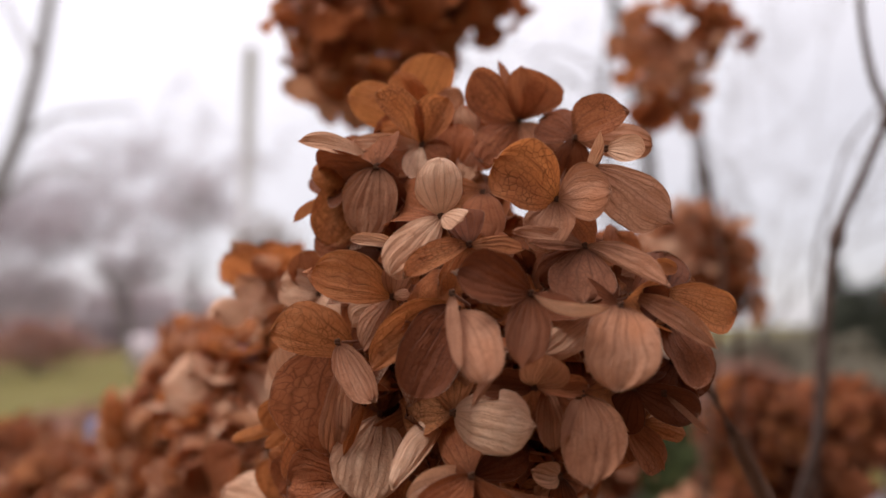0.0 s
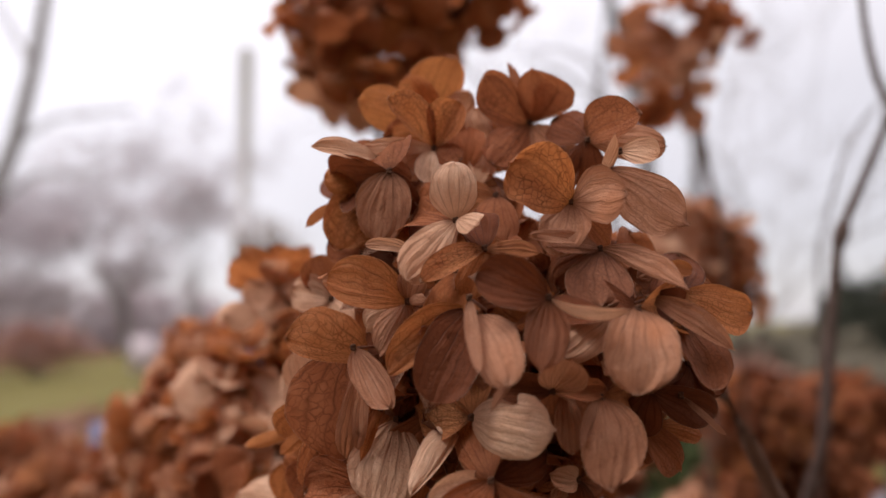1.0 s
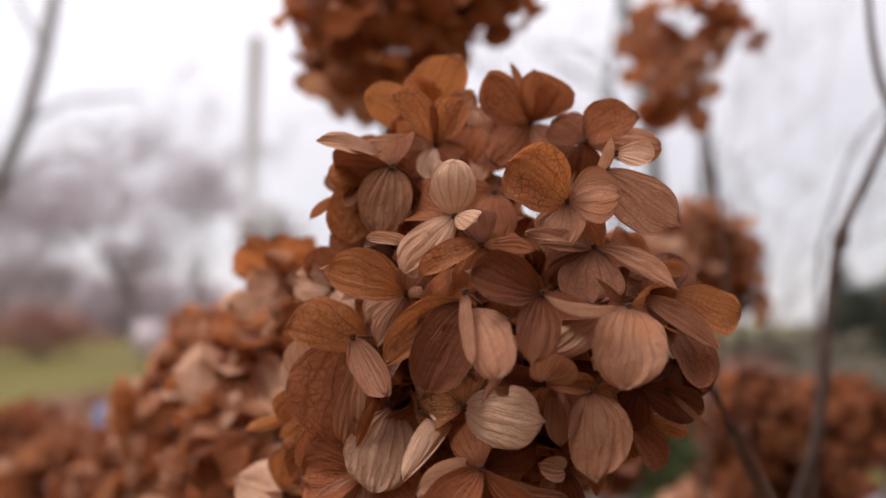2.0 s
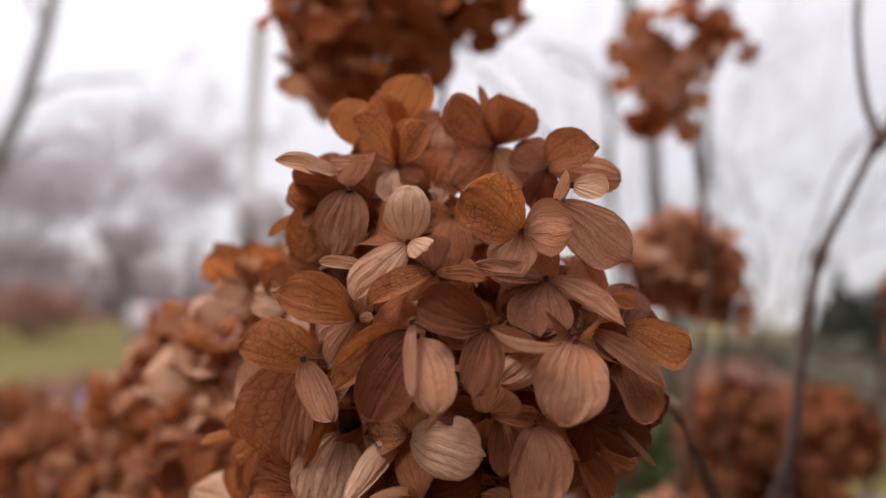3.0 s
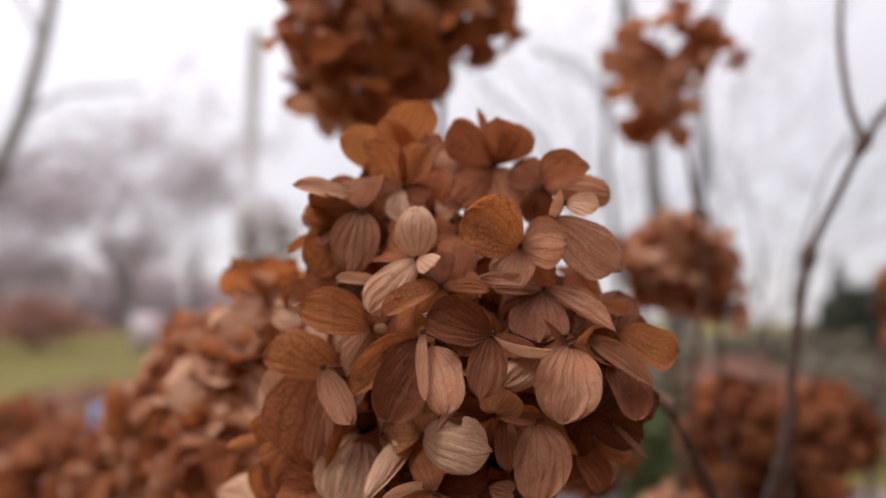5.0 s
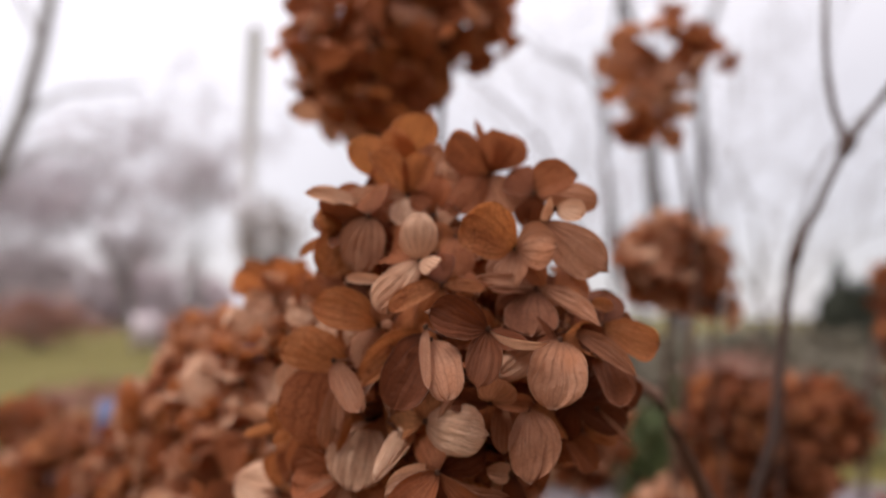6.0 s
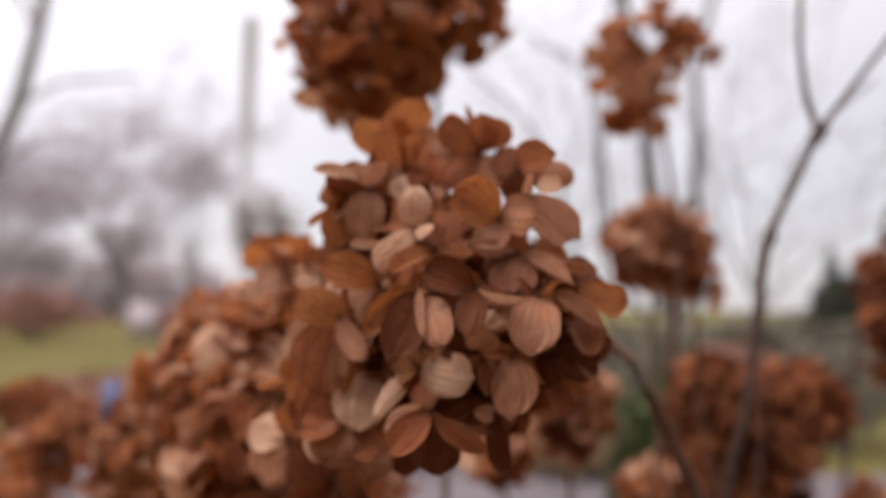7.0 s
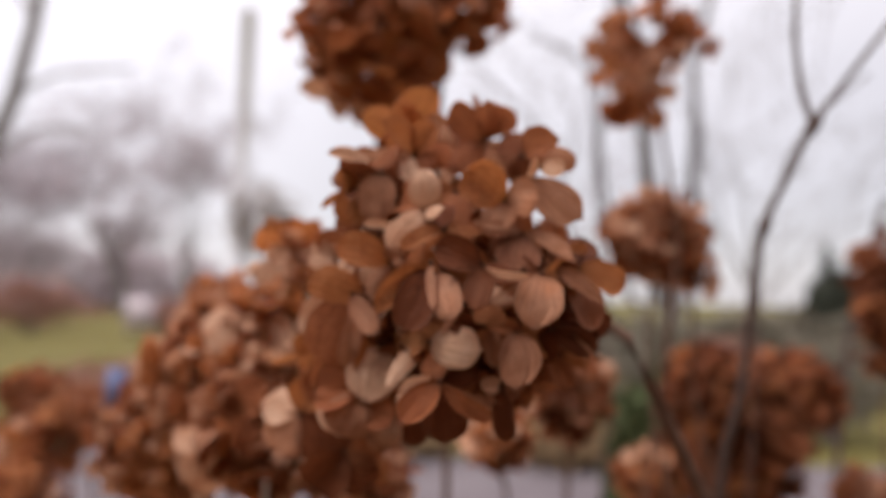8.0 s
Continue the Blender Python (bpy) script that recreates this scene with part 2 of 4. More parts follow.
def bend(a, b, sag, steps=6, seed=0):
    """Points of a slightly crooked line from a to b; sag is a sideways bow."""
    rng = random.Random(seed)
    a, b, sag = Vector(a), Vector(b), Vector(sag)
    size = (b - a).length
    out = []
    for i in range(steps + 1):
        s = i / steps
        w = Vector([rng.uniform(-1, 1) for _ in range(3)]) * size * 0.015 * (0 < i < steps)
        out.append(a.lerp(b, s) + sag * (4 * s * (1 - s)) + w)
    return out


def sepal_sheet(bm, m, length, width, cup, bow, rng, nu=12, nv=18):
    """One sepal along m's y axis, its face along z: a narrow base and a broad end, cupped across, bowed along,
    with ribs, creases, rolled rims and an uneven outline."""
    uv = bm.loops.layers.uv.verify()
    ph = [rng.uniform(0, 6.28) for _ in range(9)]
    belly, wedge = rng.uniform(0.52, 0.72), rng.uniform(0.75, 1.0)
    skew, blunt, taper = rng.uniform(-0.09, 0.09), rng.uniform(1.6, 2.5), rng.uniform(0.5, 0.68)
    bellies = (belly + rng.uniform(-0.1, 0.07), belly + rng.uniform(-0.1, 0.07))
    wave, twist, ribs = rng.uniform(0.02, 0.055), rng.uniform(-0.5, 0.5), rng.uniform(0.001, 0.006)
    point, lift = rng.uniform(-0.05, 0.06), (rng.uniform(-0.9, 1.2), rng.uniform(-0.9, 1.2))
    hook = rng.uniform(-1.3, 1.3)
    fold = rng.uniform(-0.12, 0.14)
    seat = Vector((rng.uniform(0, 99), rng.uniform(0, 99), rng.uniform(0, 99)))

    def half_at(u, belly):
        if u < belly:
            s = u / belly
            return 0.62 * math.sin(math.pi / 2 * (0.03 + 0.97 * s)) ** wedge + 0.38 * (0.04 + 0.96 * s)
        return max(0.0, 1 - ((u - belly) / (1 - belly)) ** blunt) ** taper

    grid = []
    for i in range(nu + 1):
        u = 0.5 - 0.5 * math.cos(math.pi * i / nu)
        halves = [half_at(u, s) * 0.5 * width for s in bellies]
        row = []
        for j in range(nv + 1):
            v = 2 * j / nv - 1
            edge = 1 + (0.07 * math.sin(5 * u + ph[0]) + 0.04 * math.sin(13 * u + ph[7]) if v > 0 else 0.07 * math.sin(5 * u + ph[1]) + 0.04 * math.sin(12 * u + ph[8])) * u
            half = halves[v > 0]
            x = v * half * edge + skew * width * u * u
            y = length * (u + point * u ** 8 * (1 - abs(v)) + 0.02 * u * math.sin(7 * v + ph[1]) + 0.012 * u * noise.noise(seat + Vector((v * 5, 0, 9))))
            z = fold * width * abs(v) * math.sin(math.pi * u) + cup * width * v * v * (0.25 + 0.75 * u) + bow * length * 4 * u * (1 - u)
            z += wave * width * u * (math.sin(4.5 * u + 2.0 * v + ph[2]) + 0.45 * math.sin(8 * u - 4.4 * v + ph[3]))
            z += lift[v > 0] * 0.5 * width * max(0.0, abs(v) * (0.4 + u) - 0.72) ** 1.5
            z += 0.035 * width * v * v * u * math.sin(11 * u + ph[4 if v > 0 else 5])
            z += 0.08 * width * u * noise.noise(seat + Vector((v * 2.2, u * 2.6, 0))) + 0.045 * width * u * noise.noise(seat + Vector((v * 6, u * 3, 4)))
            z += hook * length * max(0.0, u - 0.62) ** 2 + twist * x * u * 0.5 + ribs * width * math.cos(11 * v + 1.2 * math.sin(2.2 * v + ph[6])) * math.sin(math.pi * min(1, u * 1.05)) * (1 - 0.7 * abs(v))
            row.append(bm.verts.new(m @ Vector((x, y, z))))
        grid.append(row)
    for i in range(nu):
        for j in range(nv):
            q = [(i, j), (i, j + 1), (i + 1, j + 1), (i + 1, j)]
            f = bm.faces.new([grid[a][b] for a, b in q])
            for loop, (a, b) in zip(f.loops, q):
                loop[uv].uv = (0.5 - 0.5 * math.cos(math.pi * a / nu), b / nv)


def open_sepal(bm, m, length, left, right, cup, bow, rng, belly, base, point, curl, hook, crinkle, ribs, nu=18, nv=32):
    """One broad dried sepal along m's y axis, its face along z: a half-width on each side, the place of each side's belly,
    how wedge-like the base and how pointed the tip is, rolled margins (curl), a bent tip (hook), wrinkles and ribs."""
    uv = bm.loops.layers.uv.verify()
    wide = left + right
    ph = [rng.uniform(0, 6.28) for _ in range(6)]
    seat = Vector((rng.uniform(0, 99), rng.uniform(0, 99), rng.uniform(0, 99)))
    tame = min(1.0, 1.4 * crinkle)
    twist, fan, keel = rng.uniform(-0.25, 0.25), rng.uniform(15, 20), tame * rng.uniform(-0.24, 0.3)
    nib, bow = rng.uniform(-0.04, 0.11), bow + rng.uniform(0.0, 0.12)
    blunt, point, base = rng.uniform(1.9, 3.2), point * rng.uniform(0.85, 1.1), base * rng.uniform(0.95, 1.25)
    curl, hook = [c + tame * rng.uniform(-0.8, 1.0) for c in curl], hook + tame * rng.uniform(-0.9, 0.7)

    def half_at(u, b):
        if u < b:
            return (1 - (1 - u / b) ** 1.9) ** base
        return max(0.0, 1 - ((u - b) / (1 - b)) ** blunt) ** point

    grid = []
    for i in range(nu + 1):
        u = 0.5 - 0.5 * math.cos(math.pi * i / nu)
        sides = (left * half_at(u, belly[0]), right * half_at(u, belly[1]))
        row = []
        for j in range(nv + 1):
            v = 2 * j / nv - 1
            s = v > 0
            edge = 1 + u * (0.075 * math.sin(6 * u + ph[s]) + 0.026 * math.sin(15 * u + ph[2 + s]) + 0.05 * noise.noise(seat + Vector((9 * u, 7 * s, 3))))
            x = v * sides[s] * edge
            y = length * (u + nib * u ** 8 * (1 - abs(v)) + 0.014 * u * math.sin(6 * v + ph[4]) + 0.014 * u * noise.noise(seat + Vector((v * 4, 0, 9))))
            z = cup * wide * v * v * (0.25 + 0.75 * u) + bow * length * 4 * u * (1 - u) + hook * length * max(0.0, u - 0.62) ** 2 + twist * x * u + keel * wide * abs(v) ** 1.3 * math.sin(math.pi * u)
            z += curl[s] * sides[s] * max(0.0, abs(v) - 0.35) ** 2
            z += crinkle * wide * u * (0.13 * noise.noise(seat + Vector((v * 1.8, u * 2.2, 0))) + 0.03 * noise.noise(seat + Vector((v * 4.5, u * 2.6, 4))))
            z += 0.03 * crinkle * wide * v * v * u * math.sin(10 * u + ph[4 + s])
            z += 0.65 * ribs * wide * math.sin(fan * v + 2.6 * noise.noise(seat + Vector((v * 2, u * 1.5, 7))) + ph[5]) * math.sin(math.pi * min(1.0, 0.08 + u * 0.95)) * (1 - 0.5 * abs(v))
            row.append(bm.verts.new(m @ Vector((x, y, z))))
        grid.append(row)
    for i in range(nu):
        for j in range(nv):
            q = [(i, j), (i, j + 1), (i + 1, j + 1), (i + 1, j)]
            f = bm.faces.new([grid[a][b] for a, b in q])
            for loop, (a, b) in zip(f.loops, q):
                loop[uv].uv = (0.5 - 0.5 * math.cos(math.pi * a / nu), b / nv)


def axes_of(base, tip, roll, facing):
    """Axes at base with y towards tip and z towards facing, rolled about y."""
    y = (tip - base).normalized()
    z = (facing - facing.dot(y) * y).normalized()
    x = y.cross(z)
    m = Matrix((x, y, z)).transposed().to_4x4()
    return Matrix.Translation(base) @ m @ Matrix.Rotation(radians(roll), 4, "Y")


# ---- the main flower head ----
HEAD = Vector((0.012, 0.185, 1.105))
head = tagged(new("hydrangea_flower_head"), "large dried hydrangea flower head with papery tan and rust-brown sepals", "flower")
head.location = HEAD
FRONT = Vector((0, -1, 0.1))
sepal_rng = random.Random(5)
opened = {}  # florets and the ways their sepals point


# the chinks through which the sky shows between the florets: two points on the line of each
CHINKS = [(Vector(a) / 1000, Vector(b) / 1000) for a, b in (((9.3, 0, 24.0), (12.2, 40, 28.3)), ((24.3, 0, 45.0), (31.3, 40, 54.1)), ((32.6, 0, 19.8), (40.8, 40, 23.3)), ((-0.6, 0, 33.8), (2.8, 40, 41.9)))]


def open_sky(p, reach):
    """Whether p lies within reach of a chink."""
    return any((p - a).cross((b - a).normalized()).length < reach for a, b in CHINKS)


def floret(owner, x, y, z, lone=False):
    """A floret's pedicel and dark heart, at millimetres from the head's middle; lone: its other sepals are shrivelled away."""
    at = Vector((x, y, z)) / 1000
    bm = bmesh.new()
    root = at * 0.55 + Vector((0, 0.012, -0.006))
    out = (at - root).normalized()
    tube(bm, [root, root.lerp(at, 0.5) + Vector((0.002, 0, 0.001)), at - out * 0.001], 0.0005, 0.0004, 6)
    f = part("floret", bm, STALK, owner)
    bm = bmesh.new()
    for i in range(5):
        d = Vector((math.cos(1.26 * i), -0.7, math.sin(1.26 * i))) * (0.0005 if i else 0.0)
        bmesh.ops.create_uvsphere(bm, u_segments=8, v_segments=6, radius=0.00055, matrix=Matrix.Translation(at + d))
    part("heart", bm, BUD, f, "dark shrivelled heart")
    f["at"] = tuple(at)
    opened[f] = [0.0] * 4 if lone else []
    return f


def sepal(owner, tip, left, right, material, roll=0.0, cup=0.0, bow=0.0, belly=(0.55, 0.55), base=0.7, point=0.5, curl=(0.0, 0.0), hook=0.0, crinkle=0.6, ribs=0.004):
    """One sepal of a floret, from its heart to tip, with its half-widths, in millimetres from the head's middle."""
    start, end = Vector(owner["at"]), Vector(tip) / 1000
    bm = bmesh.new()
    m = axes_of(start, end, roll, FRONT)
    own = random.Random(round(abs(end.x) * 7e5) + round(abs(end.z) * 3e6))
    opened[owner].append(math.atan2(end.z - start.z, end.x - start.x))
    open_sepal(bm, m, (end - start).length, left / 1000, right / 1000, cup, bow, own, belly, base, point, curl, hook, crinkle, ribs)
    return part("sepal", bm, material, owner)


f = floret(head, 16.3, -13.7, 26.4)
sepal(f, (0.2, -21.0, 35.0), 9.0, 7.6, RUST, crinkle=0.35, cup=0.08, belly=(0.62, 0.56), point=0.42, base=0.75)
sepal(f, (27.8, -22.5, 26.6), 7.5, 7.0, MID, crinkle=0.4, belly=(0.5, 0.72), point=0.5, base=0.9, ribs=0.003)
sepal(f, (12.9, -22.0, 14.1), 5.0, 6.7, MID, belly=(0.6, 0.55), base=0.8, point=0.45, cup=-0.1)
sepal(f, (26.2, -11.0, 15.8), 4.3, 4.6, BROWN, belly=(0.6, 0.6))
f = floret(head, -12.9, -13.4, 22.1)
sepal(f, (-13.3, -17.0, 36.3), 6.5, 5.8, TAN, cup=-0.12, belly=(0.5, 0.52), base=0.8, point=0.5)
sepal(f, (-24.8, -22.0, 6.9), 4.7, 5.8, TAN, cup=-0.05, belly=(0.55, 0.6), base=0.7, point=0.5, crinkle=0.8)
sepal(f, (-7.9, -22.0, 19.8), 3.1, 3.8, TAN, belly=(0.93, 0.93), base=1.0, point=0.35, cup=0.05, crinkle=0.2)
f = floret(head, -5.9, -16.5, 14.6)
sepal(f, (-21.2, -25.3, 5.9), 1.9, 4.9, RUST, cup=0.1, belly=(0.6, 0.5), point=0.6, curl=(0.5, 0))
sepal(f, (7.3, -14.0, 14.3), 3.5, 3.1, MID, roll=50, belly=(0.5, 0.5))
sepal(f, (-11.1, -16.0, 2.4), 4.5, 4.2, RUST, cup=0.1)
f = floret(head, -25.3, -9.3, 2.0)
sepal(f, (-45.6, -13.4, 7.3), 5.1, 8.6, RUST, crinkle=0.4, cup=0.07, belly=(0.6, 0.55), base=0.85, point=0.62)
sepal(f, (-23.3, -12.0, 11.3), 3.5, 4.0, MID, belly=(0.5, 0.5))
sepal(f, (-20.5, -16.0, 2.7), 1.3, 1.6, MID)
sepal(f, (-32.9, -6.0, -11.5), 5.8, 5.2, MID, cup=-0.08)
sepal(f, (-37.6, 1.0, -5.8), 4.5, 5.0, TAN)
f = floret(head, 10.5, 18.1, 56.5)
sepal(f, (-4.2, 10.0, 68.7), 9.1, 4.6, BROWN, crinkle=0.35, belly=(0.55, 0.62), base=0.8, point=0.5, cup=0.06)
sepal(f, (-1.4, 8.3, 40.8), 7.7, 7.7, BROWN, cup=0.05)
sepal(f, (19.3, 8.9, 42.7), 7.0, 7.7, MID, cup=-0.05, base=0.8, belly=(0.6, 0.6))
sepal(f, (10.6, 12.0, 71.0), 4.4, 12.2, BROWN, crinkle=0.35, belly=(0.6, 0.4), base=0.8, point=0.72, cup=0.04)
sepal(f, (22.6, 20.3, 69.4), 5.2, 4.5, MID, curl=(0.6, 0), crinkle=1.0)
sepal(f, (4.8, 24.0, 77.7), 1.6, 1.8, BROWN, point=0.9)
sepal(f, (-3.3, 18.0, 56.6), 5.2, 5.2, BROWN)
f = floret(head, -18.4, 7.1, 46.2)
sepal(f, (-30.8, -3.0, 58.4), 3.0, 7.3, RUST, crinkle=0.4, cup=0.1, belly=(0.7, 0.55), base=0.9, point=0.5, curl=(0, -0.4))
sepal(f, (-11.3, 5.0, 59.3), 6.1, 4.8, RUST, cup=0.1, belly=(0.6, 0.6))
sepal(f, (-37.9, 4.0, 46.4), 3.2, 1.9, TAN, belly=(0.55, 0.5), base=1.0, crinkle=0.3)
sepal(f, (-17.9, 3.3, 34.4), 6.4, 6.1, TAN)
sepal(f, (-10.9, 3.0, 41.5), 3.8, 3.8, BROWN)
sepal(f, (-28.8, 11.0, 40.1), 4.9, 4.9, MID)
f = floret(head, -34.0, 3.3, 42.6, lone=True)
sepal(f, (-50.9, -5.4, 44.4), 3.1, 3.1, TAN, belly=(0.55, 0.6), point=0.75, base=0.8, cup=0.1, crinkle=0.8)
sepal(f, (-26.6, 3.0, 33.6), 4.7, 4.7, BROWN)
f = floret(head, -19.0, 26.0, 57.5)
sepal(f, (-41.6, 19.6, 64.8), 6.7, 8.5, GOLD, crinkle=0.4, belly=(0.6, 0.5), point=0.6, cup=0.08)
sepal(f, (-11.4, 20.2, 78.0), 11.7, 5.0, GOLD, crinkle=0.35, belly=(0.6, 0.6), base=0.85, point=0.5, cup=0.08)
sepal(f, (-27.1, 19.0, 72.0), 6.3, 6.3, GOLD, crinkle=0.5)
sepal(f, (-30.8, 18.0, 52.3), 5.2, 4.5, GOLD, belly=(0.55, 0.55))
sepal(f, (-6.4, 18.0, 65.6), 4.6, 4.6, MID, crinkle=0.9)
sepal(f, (-6.4, 24.0, 52.4), 6.0, 6.0, BROWN)
f = floret(head, -3.2, 19.0, 48.4)
sepal(f, (-6.6, 15.0, 60.3), 4.1, 4.4, TAN, curl=(0.4, 0.2), crinkle=1.2)
sepal(f, (-5.8, 11.5, 37.6), 4.7, 3.7, TAN, crinkle=1.0)
sepal(f, (2.7, 19.0, 42.6), 4.5, 3.8, BROWN)
f = floret(head, -30.3, -4.0, 37.2)
sepal(f, (-33.3, -3.0, 18.4), 7.4, 8.0, MID, crinkle=0.4, belly=(0.42, 0.45), base=0.55, point=0.55, cup=-0.06, ribs=0.012)
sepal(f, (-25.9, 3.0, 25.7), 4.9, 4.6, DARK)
f = floret(head, -35.1, 10.8, 40.8)
sepal(f, (-50.2, 7.5, 36.9), 5.9, 5.2, GOLD, belly=(0.55, 0.55), cup=-0.12)
sepal(f, (-46.8, 11.0, 18.4), 7.5, 7.2, RUST)
sepal(f, (-36.6, 14.6, 27.3), 6.3, 6.3, DARK)
f = floret(head, -45.0, 12.5, 32.0)
sepal(f, (-55.0, 8.8, 24.6), 1.3, 2.3, GOLD, point=0.8)
sepal(f, (-35.3, 16.5, 37.8), 5.0, 5.0, BROWN)
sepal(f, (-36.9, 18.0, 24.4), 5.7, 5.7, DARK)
f = floret(head, -24.7, -5.5, 15.2)
sepal(f, (-35.3, -15.0, 16.0), 1.4, 2.2, TAN, belly=(0.55, 0.5), cup=0.1)
sepal(f, (-24.9, -5.6, 10.1), 4.5, 4.5, BROWN)
f = floret(head, 24.7, 3.1, 47.1)
sepal(f, (37.1, -6.0, 51.5), 8.7, 3.7, BROWN, crinkle=0.3, belly=(0.3, 0.6), base=0.42, point=0.5, cup=0.06)
sepal(f, (44.8, -1.0, 43.5), 6.0, 4.1, MID, belly=(0.55, 0.6), base=0.8)
sepal(f, (23.2, 7.8, 34.9), 5.8, 5.8, DARK)
f = floret(head, 24.9, -13.5, 34.8, lone=True)
sepal(f, (26.2, -21.0, 42.7), 1.1, 2.3, TAN, belly=(0.25, 0.35), point=1.0, curl=(0, -0.4))
sepal(f, (43.5, -15.9, 21.0), 7.1, 8.5, MID, crinkle=0.3, cup=-0.06, belly=(0.62, 0.68), base=0.7, point=0.5)
f = floret(head, 28.3, -16.5, 38.8, lone=True)
sepal(f, (36.7, -21.5, 36.9), 3.9, 3.4, TAN, belly=(0.55, 0.6), base=0.7, point=0.5, cup=0.12)
f = floret(head, -1.2, 4.7, 31.9)
sepal(f, (-0.4, -1.4, 17.8), 5.3, 7.2, BROWN, belly=(0.5, 0.5), base=0.6)
f = floret(head, 22.8, -15.6, 14.3)
sepal(f, (20.7, -25.0, 0.7), 7.1, 8.7, COCOA, crinkle=0.5, belly=(0.62, 0.7), base=0.95, point=0.5, cup=-0.06, ribs=0.012)
sepal(f, (3.6, -24.0, 16.0), 2.0, 2.3, MID, roll=20, crinkle=1.6, point=0.9, belly=(0.45, 0.5))
sepal(f, (8.0, -26.0, 13.5), 2.0, 1.7, COCOA, roll=20, crinkle=1.5)
sepal(f, (39.7, -26.0, 3.5), 5.4, 0.9, MID, belly=(0.42, 0.5), point=0.8, base=0.8, cup=0.06)
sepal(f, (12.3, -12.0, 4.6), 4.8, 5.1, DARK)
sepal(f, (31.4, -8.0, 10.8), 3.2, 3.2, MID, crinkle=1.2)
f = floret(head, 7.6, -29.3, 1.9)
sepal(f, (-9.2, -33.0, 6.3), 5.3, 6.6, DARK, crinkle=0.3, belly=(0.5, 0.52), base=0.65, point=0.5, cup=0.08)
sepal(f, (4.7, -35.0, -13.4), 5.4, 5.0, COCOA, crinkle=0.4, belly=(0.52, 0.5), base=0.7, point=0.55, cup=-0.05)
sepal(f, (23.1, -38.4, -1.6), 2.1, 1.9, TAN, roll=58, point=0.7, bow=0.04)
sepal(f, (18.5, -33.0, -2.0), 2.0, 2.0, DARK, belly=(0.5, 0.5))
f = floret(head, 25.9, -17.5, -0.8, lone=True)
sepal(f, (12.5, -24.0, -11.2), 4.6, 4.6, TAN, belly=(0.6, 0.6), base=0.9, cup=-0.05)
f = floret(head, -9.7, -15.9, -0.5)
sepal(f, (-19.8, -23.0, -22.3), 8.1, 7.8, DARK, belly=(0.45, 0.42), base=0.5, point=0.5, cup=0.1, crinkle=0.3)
sepal(f, (-29.2, -13.0, -16.2), 2.0, 8.1, RUST, belly=(0.5, 0.42), base=0.6, point=0.55, curl=(0, 0.2))
f = floret(head, -8.8, -25.5, -1.6, lone=True)
sepal(f, (-3.9, -42.0, -15.7), 6.9, 4.4, MID, crinkle=0.45, belly=(0.5, 0.5), base=0.62, point=0.5, cup=-0.06, ribs=0.012)
f = floret(head, -10.2, -27.5, 2.1, lone=True)
sepal(f, (-8.5, -40.0, -14.0), 1.6, 1.8, MID, roll=25, belly=(0.4, 0.4), base=0.6, curl=(0, 0.3))
f = floret(head, 28.5, -27.0, -0.7)
sepal(f, (24.8, -36.0, -18.8), 7.8, 8.3, MID, crinkle=0.4, belly=(0.48, 0.48), base=0.55, point=0.5, cup=-0.06, bow=0.05, ribs=0.012)
f = floret(head, 33.0, -20.2, 1.8, lone=True)
sepal(f, (51.0, -24.0, -10.4), 4.0, 2.0, MID, belly=(0.42, 0.5), point=0.85, base=0.7, cup=0.08)
sepal(f, (41.2, -16.0, -3.0), 5.8, 4.9, DARK)
sepal(f, (40.3, -12.0, 10.3), 2.5, 2.8, COCOA, crinkle=1.2)
f = floret(head, 44.5, -9.2, 3.3)
sepal(f, (63.0, -9.1, -1.6), 4.3, 7.5, RUST, belly=(0.5, 0.68), base=0.8, point=0.5, cup=0.06)
f = floret(head, 41.3, -5.5, 10.4)
sepal(f, (48.8, -7.0, 9.5), 2.2, 2.2, RUST)
sepal(f, (33.6, -10.0, 7.7), 2.3, 2.9, MID, crinkle=1.2)
f = floret(head, 43.7, -13.2, -5.3)
sepal(f, (47.0, -21.0, -20.8), 6.0, 5.7, COCOA, belly=(0.5, 0.4), base=0.5, point=0.5, cup=0.22, curl=(0, 0.9))
sepal(f, (54.0, -11.0, -13.9), 3.4, 3.4, DARK)
f = floret(head, -36.8, 0.5, -12.7)
sepal(f, (-56.8, -7.0, -6.6), 3.9, 10.4, RUST, crinkle=0.5, belly=(0.65, 0.5), base=0.6, point=0.58, cup=0.08, hook=-0.5)
sepal(f, (-32.6, 6.0, -23.1), 6.1, 6.1, DARK)
f = floret(head, -41.5, 3.5, -10.9, lone=True)
sepal(f, (-44.3, -1.2, -38.5), 5.1, 13.9, BROWN, crinkle=0.45, belly=(0.45, 0.42), base=0.42, point=0.5, cup=0.08)
f = floret(head, -37.7, -4.5, -12.1, lone=True)
sepal(f, (-41.7, -5.0, -37.8), 4.4, 3.2, MID, belly=(0.6, 0.7), base=0.8, point=0.42, cup=-0.05)
f = floret(head, -39.6, -6.0, -9.6, lone=True)
sepal(f, (-29.0, -16.0, -24.1), 3.7, 4.7, MID, belly=(0.5, 0.5), base=0.7, cup=-0.08, curl=(0, 0.5))
f = floret(head, -32.8, -3.5, -25.3, lone=True)
sepal(f, (-37.7, -5.5, -38.1), 1.3, 1.6, GOLD, point=0.85)
f = floret(head, -29.6, 4.5, -21.2, lone=True)
sepal(f, (-34.0, -1.0, -34.7), 5.1, 5.4, RUST)
f = floret(head, -9.9, -17.5, -26.1)
